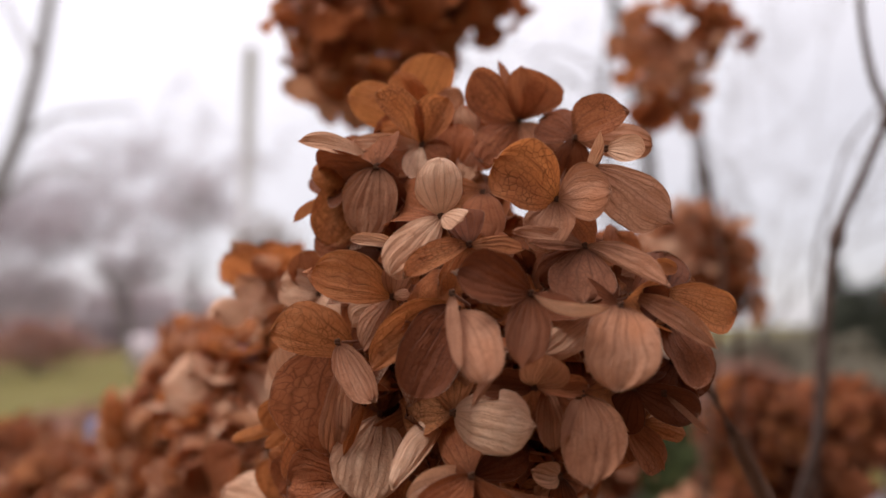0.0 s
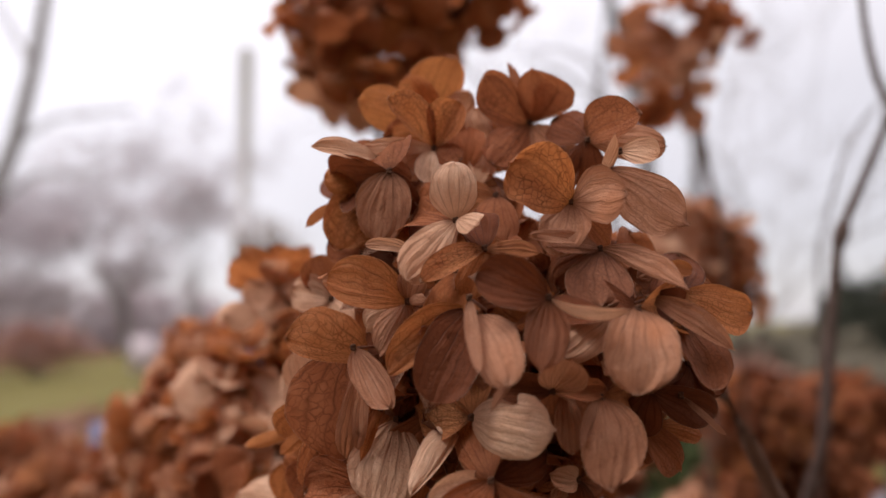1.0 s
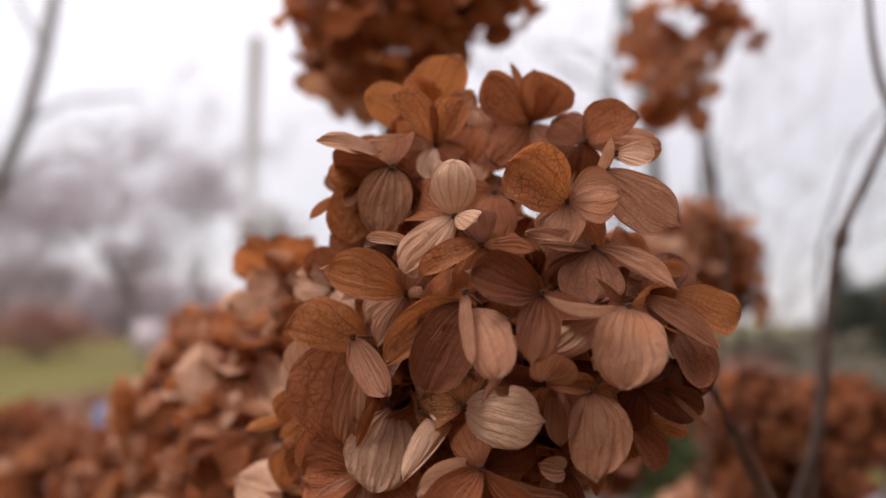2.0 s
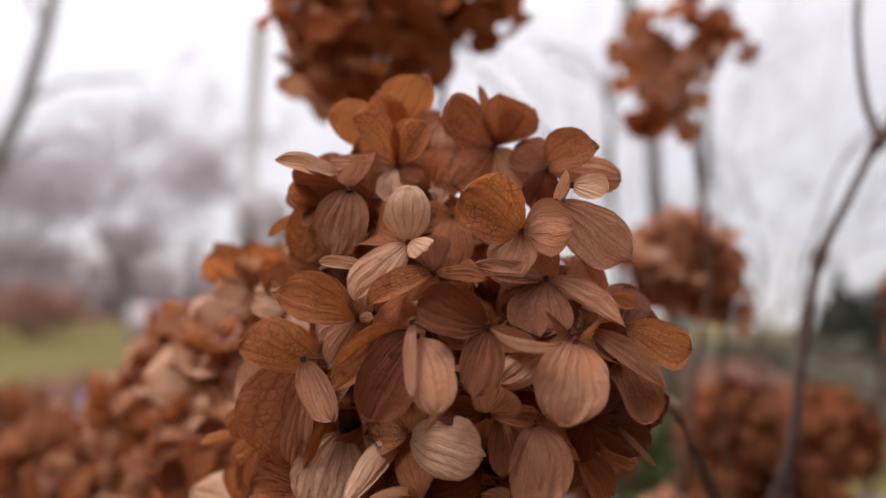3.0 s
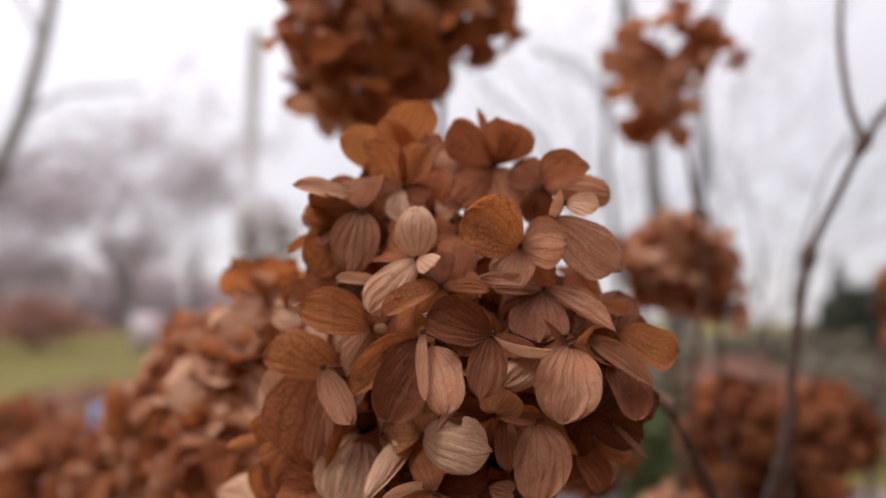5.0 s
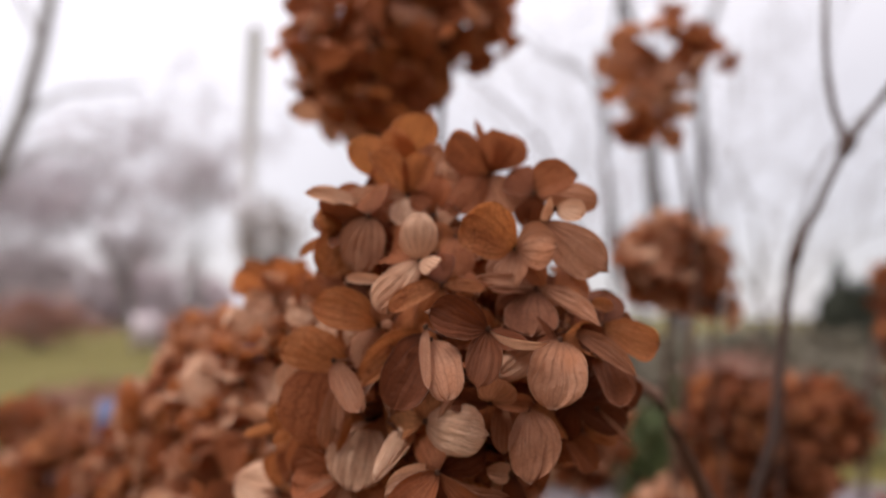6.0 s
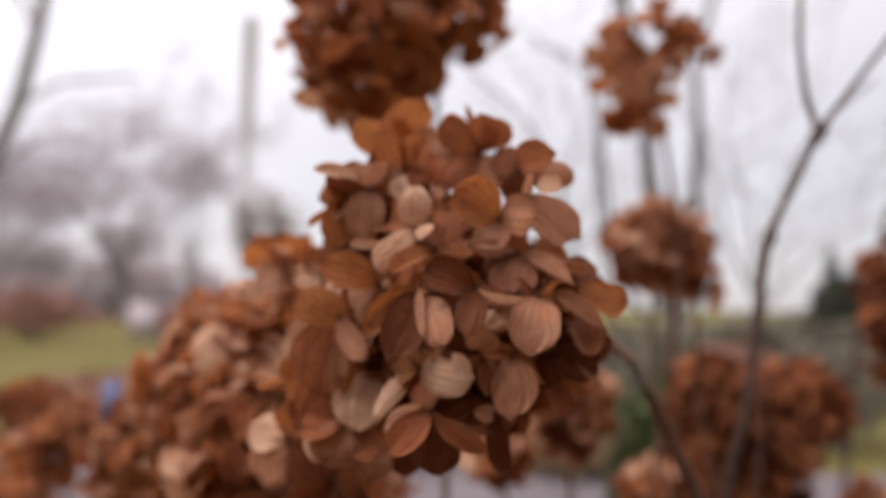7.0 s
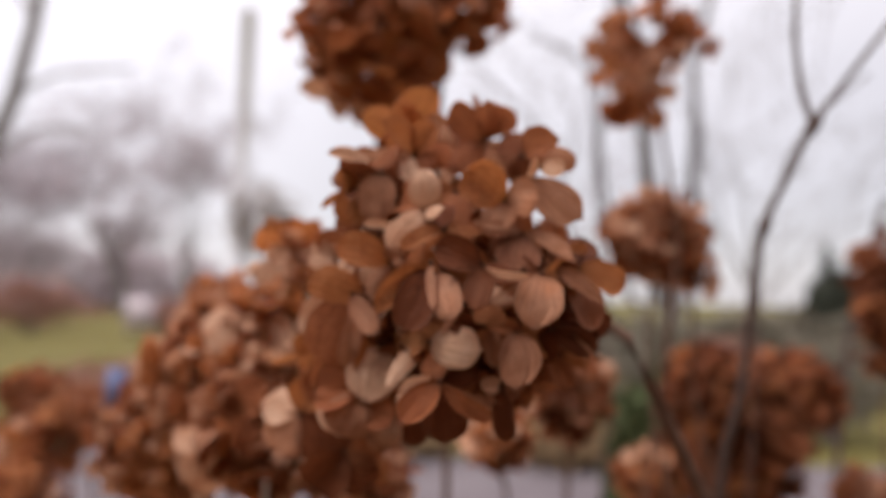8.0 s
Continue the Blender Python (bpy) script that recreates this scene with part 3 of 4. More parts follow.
sepal(f, (7.5, -29.6, -27.5), 6.8, 7.8, TAN, crinkle=0.4, belly=(0.55, 0.45), base=0.52, point=0.5, cup=-0.05, bow=0.04, ribs=0.01)
f = floret(head, 20.2, -21.5, -21.2)
sepal(f, (19.6, -30.0, -40.1), 8.7, 5.9, MID, crinkle=0.4, belly=(0.42, 0.55), base=0.55, point=0.5, cup=-0.04, bow=0.05, ribs=0.012)
sepal(f, (13.9, -29.0, -31.1), 1.0, 1.9, MID, belly=(0.45, 0.45), curl=(0, 0.4))
f = floret(head, 12.3, -18.5, -20.0, lone=True)
sepal(f, (13.4, -21.0, -34.3), 3.2, 3.7, MID, belly=(0.6, 0.6), base=0.6)
f = floret(head, 9.2, -20.9, -19.7)
sepal(f, (11.2, -30.0, -11.2), 4.9, 6.0, MID, crinkle=0.5, belly=(0.6, 0.6), base=0.8, cup=0.05)
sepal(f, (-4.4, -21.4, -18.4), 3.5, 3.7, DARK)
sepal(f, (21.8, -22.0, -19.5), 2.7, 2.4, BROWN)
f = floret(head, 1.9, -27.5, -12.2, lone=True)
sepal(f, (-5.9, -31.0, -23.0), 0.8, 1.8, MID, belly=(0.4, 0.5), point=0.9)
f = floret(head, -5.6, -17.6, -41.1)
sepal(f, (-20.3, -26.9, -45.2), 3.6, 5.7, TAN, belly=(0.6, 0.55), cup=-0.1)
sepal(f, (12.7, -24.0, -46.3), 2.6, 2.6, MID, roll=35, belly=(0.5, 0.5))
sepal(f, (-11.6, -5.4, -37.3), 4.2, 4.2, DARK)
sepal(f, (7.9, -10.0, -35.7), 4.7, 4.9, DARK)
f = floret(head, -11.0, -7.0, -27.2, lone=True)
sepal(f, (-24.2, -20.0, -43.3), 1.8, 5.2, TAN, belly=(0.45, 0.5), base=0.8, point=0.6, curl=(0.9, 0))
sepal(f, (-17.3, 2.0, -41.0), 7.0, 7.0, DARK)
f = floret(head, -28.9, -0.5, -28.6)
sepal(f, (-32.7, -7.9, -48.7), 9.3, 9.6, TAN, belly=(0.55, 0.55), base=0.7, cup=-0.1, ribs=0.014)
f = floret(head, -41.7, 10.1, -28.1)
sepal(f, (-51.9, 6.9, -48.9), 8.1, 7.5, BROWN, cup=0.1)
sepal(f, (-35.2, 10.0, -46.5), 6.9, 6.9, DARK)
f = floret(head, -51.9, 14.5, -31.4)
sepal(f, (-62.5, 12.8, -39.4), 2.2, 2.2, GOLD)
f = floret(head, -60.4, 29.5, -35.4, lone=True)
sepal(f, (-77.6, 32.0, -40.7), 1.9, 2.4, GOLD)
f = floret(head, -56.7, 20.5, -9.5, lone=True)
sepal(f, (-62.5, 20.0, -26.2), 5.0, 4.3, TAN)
# lower right of the head: DARK holds the shade there as colour
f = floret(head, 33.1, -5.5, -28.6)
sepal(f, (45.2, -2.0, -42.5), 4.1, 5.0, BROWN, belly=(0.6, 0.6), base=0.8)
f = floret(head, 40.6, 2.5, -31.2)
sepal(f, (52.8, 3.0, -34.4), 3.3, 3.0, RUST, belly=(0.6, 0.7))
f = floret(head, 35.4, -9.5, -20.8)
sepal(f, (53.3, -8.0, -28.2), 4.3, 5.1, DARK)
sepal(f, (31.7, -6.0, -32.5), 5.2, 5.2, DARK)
f = floret(head, 43.2, -9.5, -22.3, lone=True)
sepal(f, (52.9, -12.0, -31.7), 0.8, 1.0, MID)
f = floret(head, -49.2, 4.5, -47.7, lone=True)
sepal(f, (-40.2, -2.0, -60.0), 7.4, 8.7, TAN, cup=-0.1, crinkle=0.5)
f = floret(head, -31.9, 8.5, -52.8, lone=True)
sepal(f, (-26.6, 8.0, -70.2), 6.3, 5.9, MID)
f = floret(head, 18.4, 2.5, -44.3, lone=True)
sepal(f, (12.3, 2.0, -51.5), 2.9, 3.3, TAN)
f = floret(head, -5.9, -25.1, -39.1)
sepal(f, (-18.3, -30.0, -52.8), 5.7, 5.7, BROWN, roll=20, cup=0.15)
sepal(f, (11.9, -28.2, -50.0), 4.0, 4.0, BROWN, roll=40)
sepal(f, (-2.9, -19.2, -61.9), 8.8, 8.8, DARK)
f = floret(head, 15.9, -13.8, -41.6)
sepal(f, (19.0, -8.1, -62.8), 4.5, 4.5, DARK, roll=15)
sepal(f, (8.9, -18.0, -39.6), 3.1, 3.1, TAN)
f = floret(head, -46.1, 19.9, -48.9)
sepal(f, (-46.1, 18.3, -66.2), 9.6, 9.6, TAN, cup=-0.15)
sepal(f, (-33.2, 28.1, -63.4), 7.5, 7.5, BROWN)
f = floret(head, -19.2, -1.0, -27.6)
sepal(f, (-32.4, 0.7, -47.3), 7.8, 7.8, BROWN)
sepal(f, (-15.1, 4.7, -47.8), 8.8, 8.8, DARK)
f = floret(head, -39.0, 19.1, 40.9)
sepal(f, (-47.2, 16.7, 44.7), 6.8, 6.8, RUST)
sepal(f, (-40.7, 17.9, 52.0), 6.0, 6.0, BROWN)
sepal(f, (-28.5, 17.1, 41.3), 6.8, 6.8, BROWN)
sepal(f, (-37.0, 18.4, 29.5), 6.8, 6.8, DARK)
f = floret(head, -24.7, 24.0, 51.9)
sepal(f, (-29.0, 21.1, 60.0), 7.9, 7.9, BROWN)
sepal(f, (-16.6, 19.1, 41.8), 7.8, 7.8, BROWN)
sepal(f, (-34.0, 20.8, 43.9), 7.0, 7.0, DARK)
f = floret(head, -49.7, 21.1, 4.1)
sepal(f, (-61.5, 20.8, 6.7), 6.1, 6.1, TAN)
sepal(f, (-54.8, 19.7, 16.8), 6.0, 6.0, BROWN)
sepal(f, (-42.9, 15.9, -2.7), 5.8, 5.8, TAN)
sepal(f, (-57.8, 24.1, -4.3), 6.0, 6.0, BROWN)
# behind the lower right: shade again painted in with DARK
f = floret(head, 48.5, -0.7, -14.8)
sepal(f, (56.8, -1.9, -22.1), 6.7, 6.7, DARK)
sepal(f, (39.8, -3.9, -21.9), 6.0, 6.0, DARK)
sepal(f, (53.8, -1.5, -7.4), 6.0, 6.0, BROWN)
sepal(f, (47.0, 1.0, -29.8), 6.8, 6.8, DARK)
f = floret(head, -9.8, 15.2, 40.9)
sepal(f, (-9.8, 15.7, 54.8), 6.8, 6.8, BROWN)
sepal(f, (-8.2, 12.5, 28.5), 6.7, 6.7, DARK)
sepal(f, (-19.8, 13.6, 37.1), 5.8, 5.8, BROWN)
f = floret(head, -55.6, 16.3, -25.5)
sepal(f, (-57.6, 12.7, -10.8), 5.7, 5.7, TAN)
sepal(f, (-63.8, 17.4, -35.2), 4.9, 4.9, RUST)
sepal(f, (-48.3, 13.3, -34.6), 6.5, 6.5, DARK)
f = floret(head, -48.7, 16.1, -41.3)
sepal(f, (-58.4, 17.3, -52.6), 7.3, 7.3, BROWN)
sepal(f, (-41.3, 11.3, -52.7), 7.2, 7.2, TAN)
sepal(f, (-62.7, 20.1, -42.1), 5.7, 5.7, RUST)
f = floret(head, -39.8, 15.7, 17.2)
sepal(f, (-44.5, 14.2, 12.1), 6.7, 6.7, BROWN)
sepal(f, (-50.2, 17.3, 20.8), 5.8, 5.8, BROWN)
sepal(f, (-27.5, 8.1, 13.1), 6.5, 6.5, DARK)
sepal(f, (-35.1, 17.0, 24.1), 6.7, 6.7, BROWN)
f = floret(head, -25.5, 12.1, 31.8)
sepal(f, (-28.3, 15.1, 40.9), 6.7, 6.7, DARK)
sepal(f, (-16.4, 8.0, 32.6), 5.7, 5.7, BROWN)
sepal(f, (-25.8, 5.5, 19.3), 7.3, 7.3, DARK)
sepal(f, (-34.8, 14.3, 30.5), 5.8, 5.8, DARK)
f = floret(head, -35.9, -3.5, -45.6)
sepal(f, (-41.7, -6.4, -62.4), 9.1, 9.1, MID, cup=-0.1)
sepal(f, (-53.6, 0.7, -47.5), 8.3, 8.3, BROWN, roll=10)
sepal(f, (-23.9, -4.8, -58.0), 7.4, 7.4, BROWN)
sepal(f, (-28.1, -0.3, -35.1), 7.5, 7.5, DARK)
f = floret(head, -66.5, 39.9, -62.2)
sepal(f, (-75.9, 37.0, -78.8), 10.1, 10.1, MID, cup=0.1)
sepal(f, (-50.7, 39.1, -81.5), 9.8, 9.8, DARK)
sepal(f, (-82.9, 43.8, -58.8), 8.7, 8.7, TAN, roll=20)
sepal(f, (-59.8, 40.8, -47.4), 8.7, 8.7, RUST)
f = floret(head, -44.1, 24.6, -75.1)
sepal(f, (-56.0, 23.7, -90.4), 10.2, 10.2, DARK)
sepal(f, (-34.1, 23.5, -90.2), 9.3, 9.3, DARK)
sepal(f, (-28.7, 24.4, -74.7), 8.2, 8.2, BROWN)
sepal(f, (-49.8, 27.7, -62.0), 8.2, 8.2, DARK)
f = floret(head, -24.0, 7.0, -54.6)
sepal(f, (-24.5, 1.9, -67.8), 5.2, 5.2, TAN, roll=10)
sepal(f, (-9.1, 5.5, -63.4), 7.7, 7.7, DARK)
sepal(f, (-36.1, 11.7, -63.2), 6.7, 6.7, DARK)


# the sepals of each floret that lie half hidden under the open ones;
# mostly dark tones, so the shade of the gaps is put into their colour
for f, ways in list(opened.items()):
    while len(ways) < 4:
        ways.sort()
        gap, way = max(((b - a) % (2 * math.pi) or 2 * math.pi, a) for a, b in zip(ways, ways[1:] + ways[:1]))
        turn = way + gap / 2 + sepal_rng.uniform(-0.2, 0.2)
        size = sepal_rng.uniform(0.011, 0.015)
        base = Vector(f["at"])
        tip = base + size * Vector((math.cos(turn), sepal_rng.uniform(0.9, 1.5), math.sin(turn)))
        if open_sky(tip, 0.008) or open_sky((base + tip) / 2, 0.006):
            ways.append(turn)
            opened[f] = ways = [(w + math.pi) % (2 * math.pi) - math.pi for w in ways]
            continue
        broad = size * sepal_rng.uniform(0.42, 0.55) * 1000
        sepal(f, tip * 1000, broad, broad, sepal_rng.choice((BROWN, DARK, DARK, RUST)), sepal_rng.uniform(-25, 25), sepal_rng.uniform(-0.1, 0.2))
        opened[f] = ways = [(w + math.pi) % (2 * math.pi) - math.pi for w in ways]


def floret_mesh(seed, material, size):
    """The mesh of a whole floret of four sepals that faces z, for heads further off."""
    rng = random.Random(seed)
    bm = bmesh.new()
    tube(bm, [(0, 0, -size * 1.6), (0.001, 0, -size * 0.8), (0, 0, 0)], 0.0008, 0.0006, 5)
    turn = rng.uniform(0, 90)
    for i in range(4):
        m = pose(0, 0, 0, 0, 0, turn + 90 * i + rng.uniform(-12, 12)) @ pose(0, 0, 0.0003 * i, rng.uniform(-15, 45), 0, 0)
        ln = size * rng.uniform(0.85, 1.15)
        sepal_sheet(bm, m, ln, ln * rng.uniform(0.8, 1.05), rng.uniform(-0.25, 0.3), rng.uniform(-0.25, 0.25), rng, 7, 6)
    me = bpy.data.meshes.new("floret")
    bm.to_mesh(me)
    bm.free()
    me.materials.append(material)
    for p in me.polygons:
        p.use_smooth = True
    return me


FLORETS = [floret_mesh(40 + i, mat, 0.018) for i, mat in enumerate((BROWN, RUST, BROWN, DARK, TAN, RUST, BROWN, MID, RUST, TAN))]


def set_floret(owner, at, facing, me, scale, spin):
    ob = new("floret", me)
    ob.parent = owner
    m = facing.to_track_quat("Z", "Y").to_matrix().to_4x4() @ Matrix.Rotation(spin, 4, "Z") @ Matrix.Scale(scale, 4)
    ob.matrix_local = Matrix.Translation(at) @ m
    return ob


# inner florets, seen between the outer ones; brown and dark picks paint in the inner shade
core_rng = random.Random(12)
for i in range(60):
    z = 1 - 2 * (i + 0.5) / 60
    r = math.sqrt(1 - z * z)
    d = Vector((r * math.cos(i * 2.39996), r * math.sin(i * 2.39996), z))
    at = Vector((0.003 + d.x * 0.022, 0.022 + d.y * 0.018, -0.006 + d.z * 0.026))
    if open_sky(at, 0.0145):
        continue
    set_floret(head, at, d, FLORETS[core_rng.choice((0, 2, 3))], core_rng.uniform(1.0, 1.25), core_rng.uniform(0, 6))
inner_rng = random.Random(11)
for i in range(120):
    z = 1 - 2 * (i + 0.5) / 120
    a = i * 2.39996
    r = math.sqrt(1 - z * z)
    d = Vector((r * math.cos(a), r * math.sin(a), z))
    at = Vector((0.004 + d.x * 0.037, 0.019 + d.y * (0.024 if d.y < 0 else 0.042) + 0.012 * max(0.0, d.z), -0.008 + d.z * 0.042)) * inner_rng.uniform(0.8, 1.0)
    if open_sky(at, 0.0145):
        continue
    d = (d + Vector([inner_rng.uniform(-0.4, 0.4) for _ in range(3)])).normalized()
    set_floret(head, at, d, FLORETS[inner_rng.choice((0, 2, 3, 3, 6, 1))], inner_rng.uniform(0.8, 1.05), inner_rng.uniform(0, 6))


def flower_head(label, at, radii, count, seed, foot=(0.0, 0.1), sag=(0.02, 0, 0), gaps=0.0, size=1.0, picks=range(10), deep=0.6, group="hydrangea heads of the bush", spots=()):
    """A dried hydrangea head of many florets on an egg-shaped ball, on a woody stem that goes to the ground at foot."""
    rng = random.Random(seed)
    top = tagged(new("hydrangea_flower_head"), label, "flower", group)
    top.location = at
    picks = list(picks)
    for x, z, k in spots:
        n = Vector((x * 12 + rng.uniform(-0.5, 0.5), -0.8 + rng.uniform(-0.3, 0.5), z * 12 + rng.uniform(-0.4, 0.6))).normalized()
        set_floret(top, Vector((x, rng.uniform(-1, 1) * radii[1], z)), n, FLORETS[rng.choice(picks)], size * k, rng.uniform(0, 6))
    for i in range(count):
        if rng.random() < gaps:
            continue
        z = 1 - 2 * (i + 0.5) / count
        a = i * 2.39996 + rng.uniform(-0.25, 0.25)
        r = math.sqrt(max(0, 1 - z * z))
        d = Vector((r * math.cos(a), r * math.sin(a), z))
        k = rng.uniform(deep, 1.05)
        p = Vector((d.x * radii[0] * k, d.y * radii[1] * k, d.z * radii[2] * k))
        n = (d + Vector([rng.uniform(-0.5, 0.5) for _ in range(3)])).normalized()
        set_floret(top, p, n, FLORETS[rng.choice(picks)], size * rng.uniform(0.95, 1.4), rng.uniform(0, 6))
    bm = bmesh.new()
    goal = Vector((foot[0], foot[1], -at[2]))
    tube(bm, bend((0, 0, radii[2] * 0.3), goal, sag, 8, seed), 0.002, 0.005, 8)
    for i in range(14):
        d = Vector([rng.uniform(-1, 1), rng.uniform(-1, 1), rng.uniform(-0.4, 1)])
        tube(bm, [(0, 0, -radii[2] * 0.6), (d.x * radii[0] * 0.3, d.y * radii[1] * 0.3, -radii[2] * 0.2), (d.x * radii[0] * 0.7, d.y * radii[1] * 0.7, d.z * radii[2] * 0.7)], 0.0013, 0.0008, 5)
    part("stem", bm, TWIG, top, "brown woody stem")
    return top


bm = bmesh.new()
S = [Vector(p) - HEAD for p in ((0.013, 0.216, 1.102), (0.055, 0.256, 1.103), (0.101, 0.267, 1.077), (0.116, 0.278, 1.053), (0.132, 0.290, 1.027), (0.154, 0.307, 0.991), (0.236, 0.357, 0.834))]
tube(bm, S + [Vector((0.35, 0.35, 0)) - HEAD + Vector((0, 0, 0))], 0.0022, 0.0045, 9)
part("stem", bm, TWIG, head, "crooked greyish brown stem")

flower_head("dried hydrangea head, dark brown against the sky", (-0.048, 0.402, 1.283), (0.046, 0.046, 0.056), 50, 21, (0.02, 0.15), deep=0.85, picks=(0, 4, 6, 1, 7, 5))
flower_head("smaller dried hydrangea head grown against a dark one", (0.005, 0.410, 1.307), (0.030, 0.034, 0.026), 24, 48, (0.0, 0.17), sag=(0.0, 0.1, 0), deep=0.85, picks=(0, 2, 6, 7, 1))
flower_head("loose ragged dried hydrangea head with straggling florets on a tall stem", (0.202, 0.559, 1.328), (0.016, 0.014, 0.016), 0, 22, (0.02, 0.2), picks=(4, 7, 1, 5, 0, 7, 2), size=1.35, spots=(
    (-0.038, 0.016, 1.1), (-0.016, 0.032, 1.1), (-0.036, -0.020, 1.0), (-0.014, -0.008, 1.15), (0.010, 0.008, 1.1), (0.026, 0.024, 1.0), (-0.026, 0.006, 1.0),
    (0.058, 0.016, 0.5), (0.004, 0.045, 1.0), (0.014, 0.030, 1.1), (0.000, -0.028, 1.0), (-0.020, -0.046, 1.05), (-0.008, -0.050, 0.9), (-0.030, -0.050, 0.8), (0.018, 0.000, 0.8), (0.036, 0.030, 0.7), (-0.024, -0.030, 0.9)))
flower_head("rounded dried hydrangea head of pinkish brown sepals", (0.231, 0.637, 1.165), (0.040, 0.04, 0.036), 80, 23, (0.05, 0.15), picks=(0, 4, 7, 9, 2))
flower_head("small dried hydrangea cluster on a side shoot", (0.282, 0.661, 1.129), (0.014, 0.012, 0.012), 10, 33, (0.05, 0.15))
flower_head("low dried hydrangea head of reddish brown sepals", (0.365, 0.819, 0.978), (0.060, 0.05, 0.055), 110, 24, (0.02, 0.1), picks=(0, 3, 3, 6, 1, 3))
flower_head("low dried hydrangea head of reddish brown sepals", (0.499, 0.881, 0.969), (0.065, 0.05, 0.055), 110, 25, (0.0, 0.1), picks=(0, 3, 3, 6, 1, 3))
flower_head("low dried hydrangea head of reddish brown sepals", (0.456, 0.879, 0.955), (0.05, 0.05, 0.06), 90, 46, (0.0, 0.1), picks=(0, 3, 3, 6, 1))
# umber picks: the shaded underside of the low heads is put into colour
flower_head("low dried hydrangea head, its shade painted in with umber sepals", (0.395, 0.835, 0.864), (0.05, 0.05, 0.05), 80, 47, (0.0, 0.1), picks=(3, 0, 1))
flower_head("low dried hydrangea head, its shade painted in with umber sepals", (0.398, 0.828, 0.899), (0.085, 0.05, 0.055), 130, 34, (0.0, 0.1), picks=(3, 3, 0))
flower_head("small dried hydrangea head close behind the large one", (-0.072, 0.290, 1.114), (0.009, 0.010, 0.011), 6, 26, (-0.02, 0.12), sag=(0.03, 0.2, 0), size=0.95, picks=(1, 0, 1, 5, 4))
flower_head("tall cone-shaped dried hydrangea head", (-0.182, 0.507, 1.061), (0.018, 0.03, 0.036), 32, 27, (0.0, 0.1), size=1.25, picks=(4, 4, 8, 7, 9, 7, 5))
flower_head("dried hydrangea head of tan and rust sepals", (-0.181, 0.490, 1.027), (0.040, 0.04, 0.045), 66, 35, (0.0, 0.1), size=1.25, picks=(0, 8, 5, 7, 4, 9, 1))
flower_head("dried hydrangea head of tan and rust sepals", (-0.100, 0.367, 1.051), (0.024, 0.03, 0.042), 56, 28, (0.0, 0.1), size=1.2, picks=(4, 4, 8, 7, 9, 7, 5))
flower_head("dried hydrangea head of large pale sepals beside the main one", (-0.103, 0.337, 1.026), (0.022, 0.02, 0.03), 34, 49, (0.0, 0.1), sag=(0, 0.1, 0), picks=(7, 0, 9, 5, 7), size=1.1)
flower_head("dried hydrangea head low under the large one", (-0.085, 0.373, 1.004), (0.05, 0.035, 0.035), 62, 36, (0.0, 0.1), size=1.2, picks=(4, 4, 8, 7, 9, 7, 5))
flower_head("dried hydrangea head of tan and rust sepals", (-0.230, 0.538, 0.961), (0.05, 0.04, 0.045), 66, 29, (0.0, 0.1), size=1.25, picks=(0, 8, 5, 7, 4, 9, 1))
flower_head("dried hydrangea head low in the bed", (-0.607, 0.993, 0.846), (0.07, 0.06, 0.05), 60, 37, (0.0, 0.1))
flower_head("dried hydrangea head low in the bed", (-0.664, 1.192, 0.872), (0.07, 0.05, 0.03), 50, 38, (0.0, 0.1))
flower_head("dried hydrangea head low in the bed", (-0.578, 0.896, 0.799), (0.06, 0.05, 0.05), 50, 39, (0.0, 0.1))
flower_head("dried hydrangea head low in the bed", (-0.714, 1.18, 0.895), (0.055, 0.05, 0.04), 50, 51, (0.0, 0.1), picks=(0, 6, 3, 1, 7))
flower_head("dried hydrangea head low in the bed", (-0.528, 0.978, 0.903), (0.05, 0.05, 0.03), 44, 52, (0.0, 0.1), picks=(0, 6, 3, 1, 7))
flower_head("dried hydrangea head behind the large one", (0.128, 0.547, 1.009), (0.028, 0.03, 0.03), 40, 40, (0.0, 0.1))
flower_head("dried hydrangea head behind the large one", (0.070, 0.631, 0.949), (0.02, 0.02, 0.02), 26, 41, (0.0, 0.1))
flower_head("dried hydrangea head of pale tan sepals", (-0.043, 0.431, 0.960), (0.022, 0.02, 0.022), 34, 42, (0.0, 0.1), picks=(0, 4, 9, 6))
flower_head("dried hydrangea head low in the bed", (0.275, 0.785, 0.874), (0.03, 0.03, 0.03), 36, 43, (0.0, 0.1))
flower_head("tall brown hydrangea head at the edge of the bush", (0.727, 1.018, 1.101), (0.04, 0.05, 0.12), 80, 44, (0.0, 0.1), picks=(3, 3, 0, 1))
flower_head("dried hydrangea head low in the bed", (0.649, 0.938, 0.812), (0.05, 0.04, 0.04), 40, 45, (0.0, 0.1))


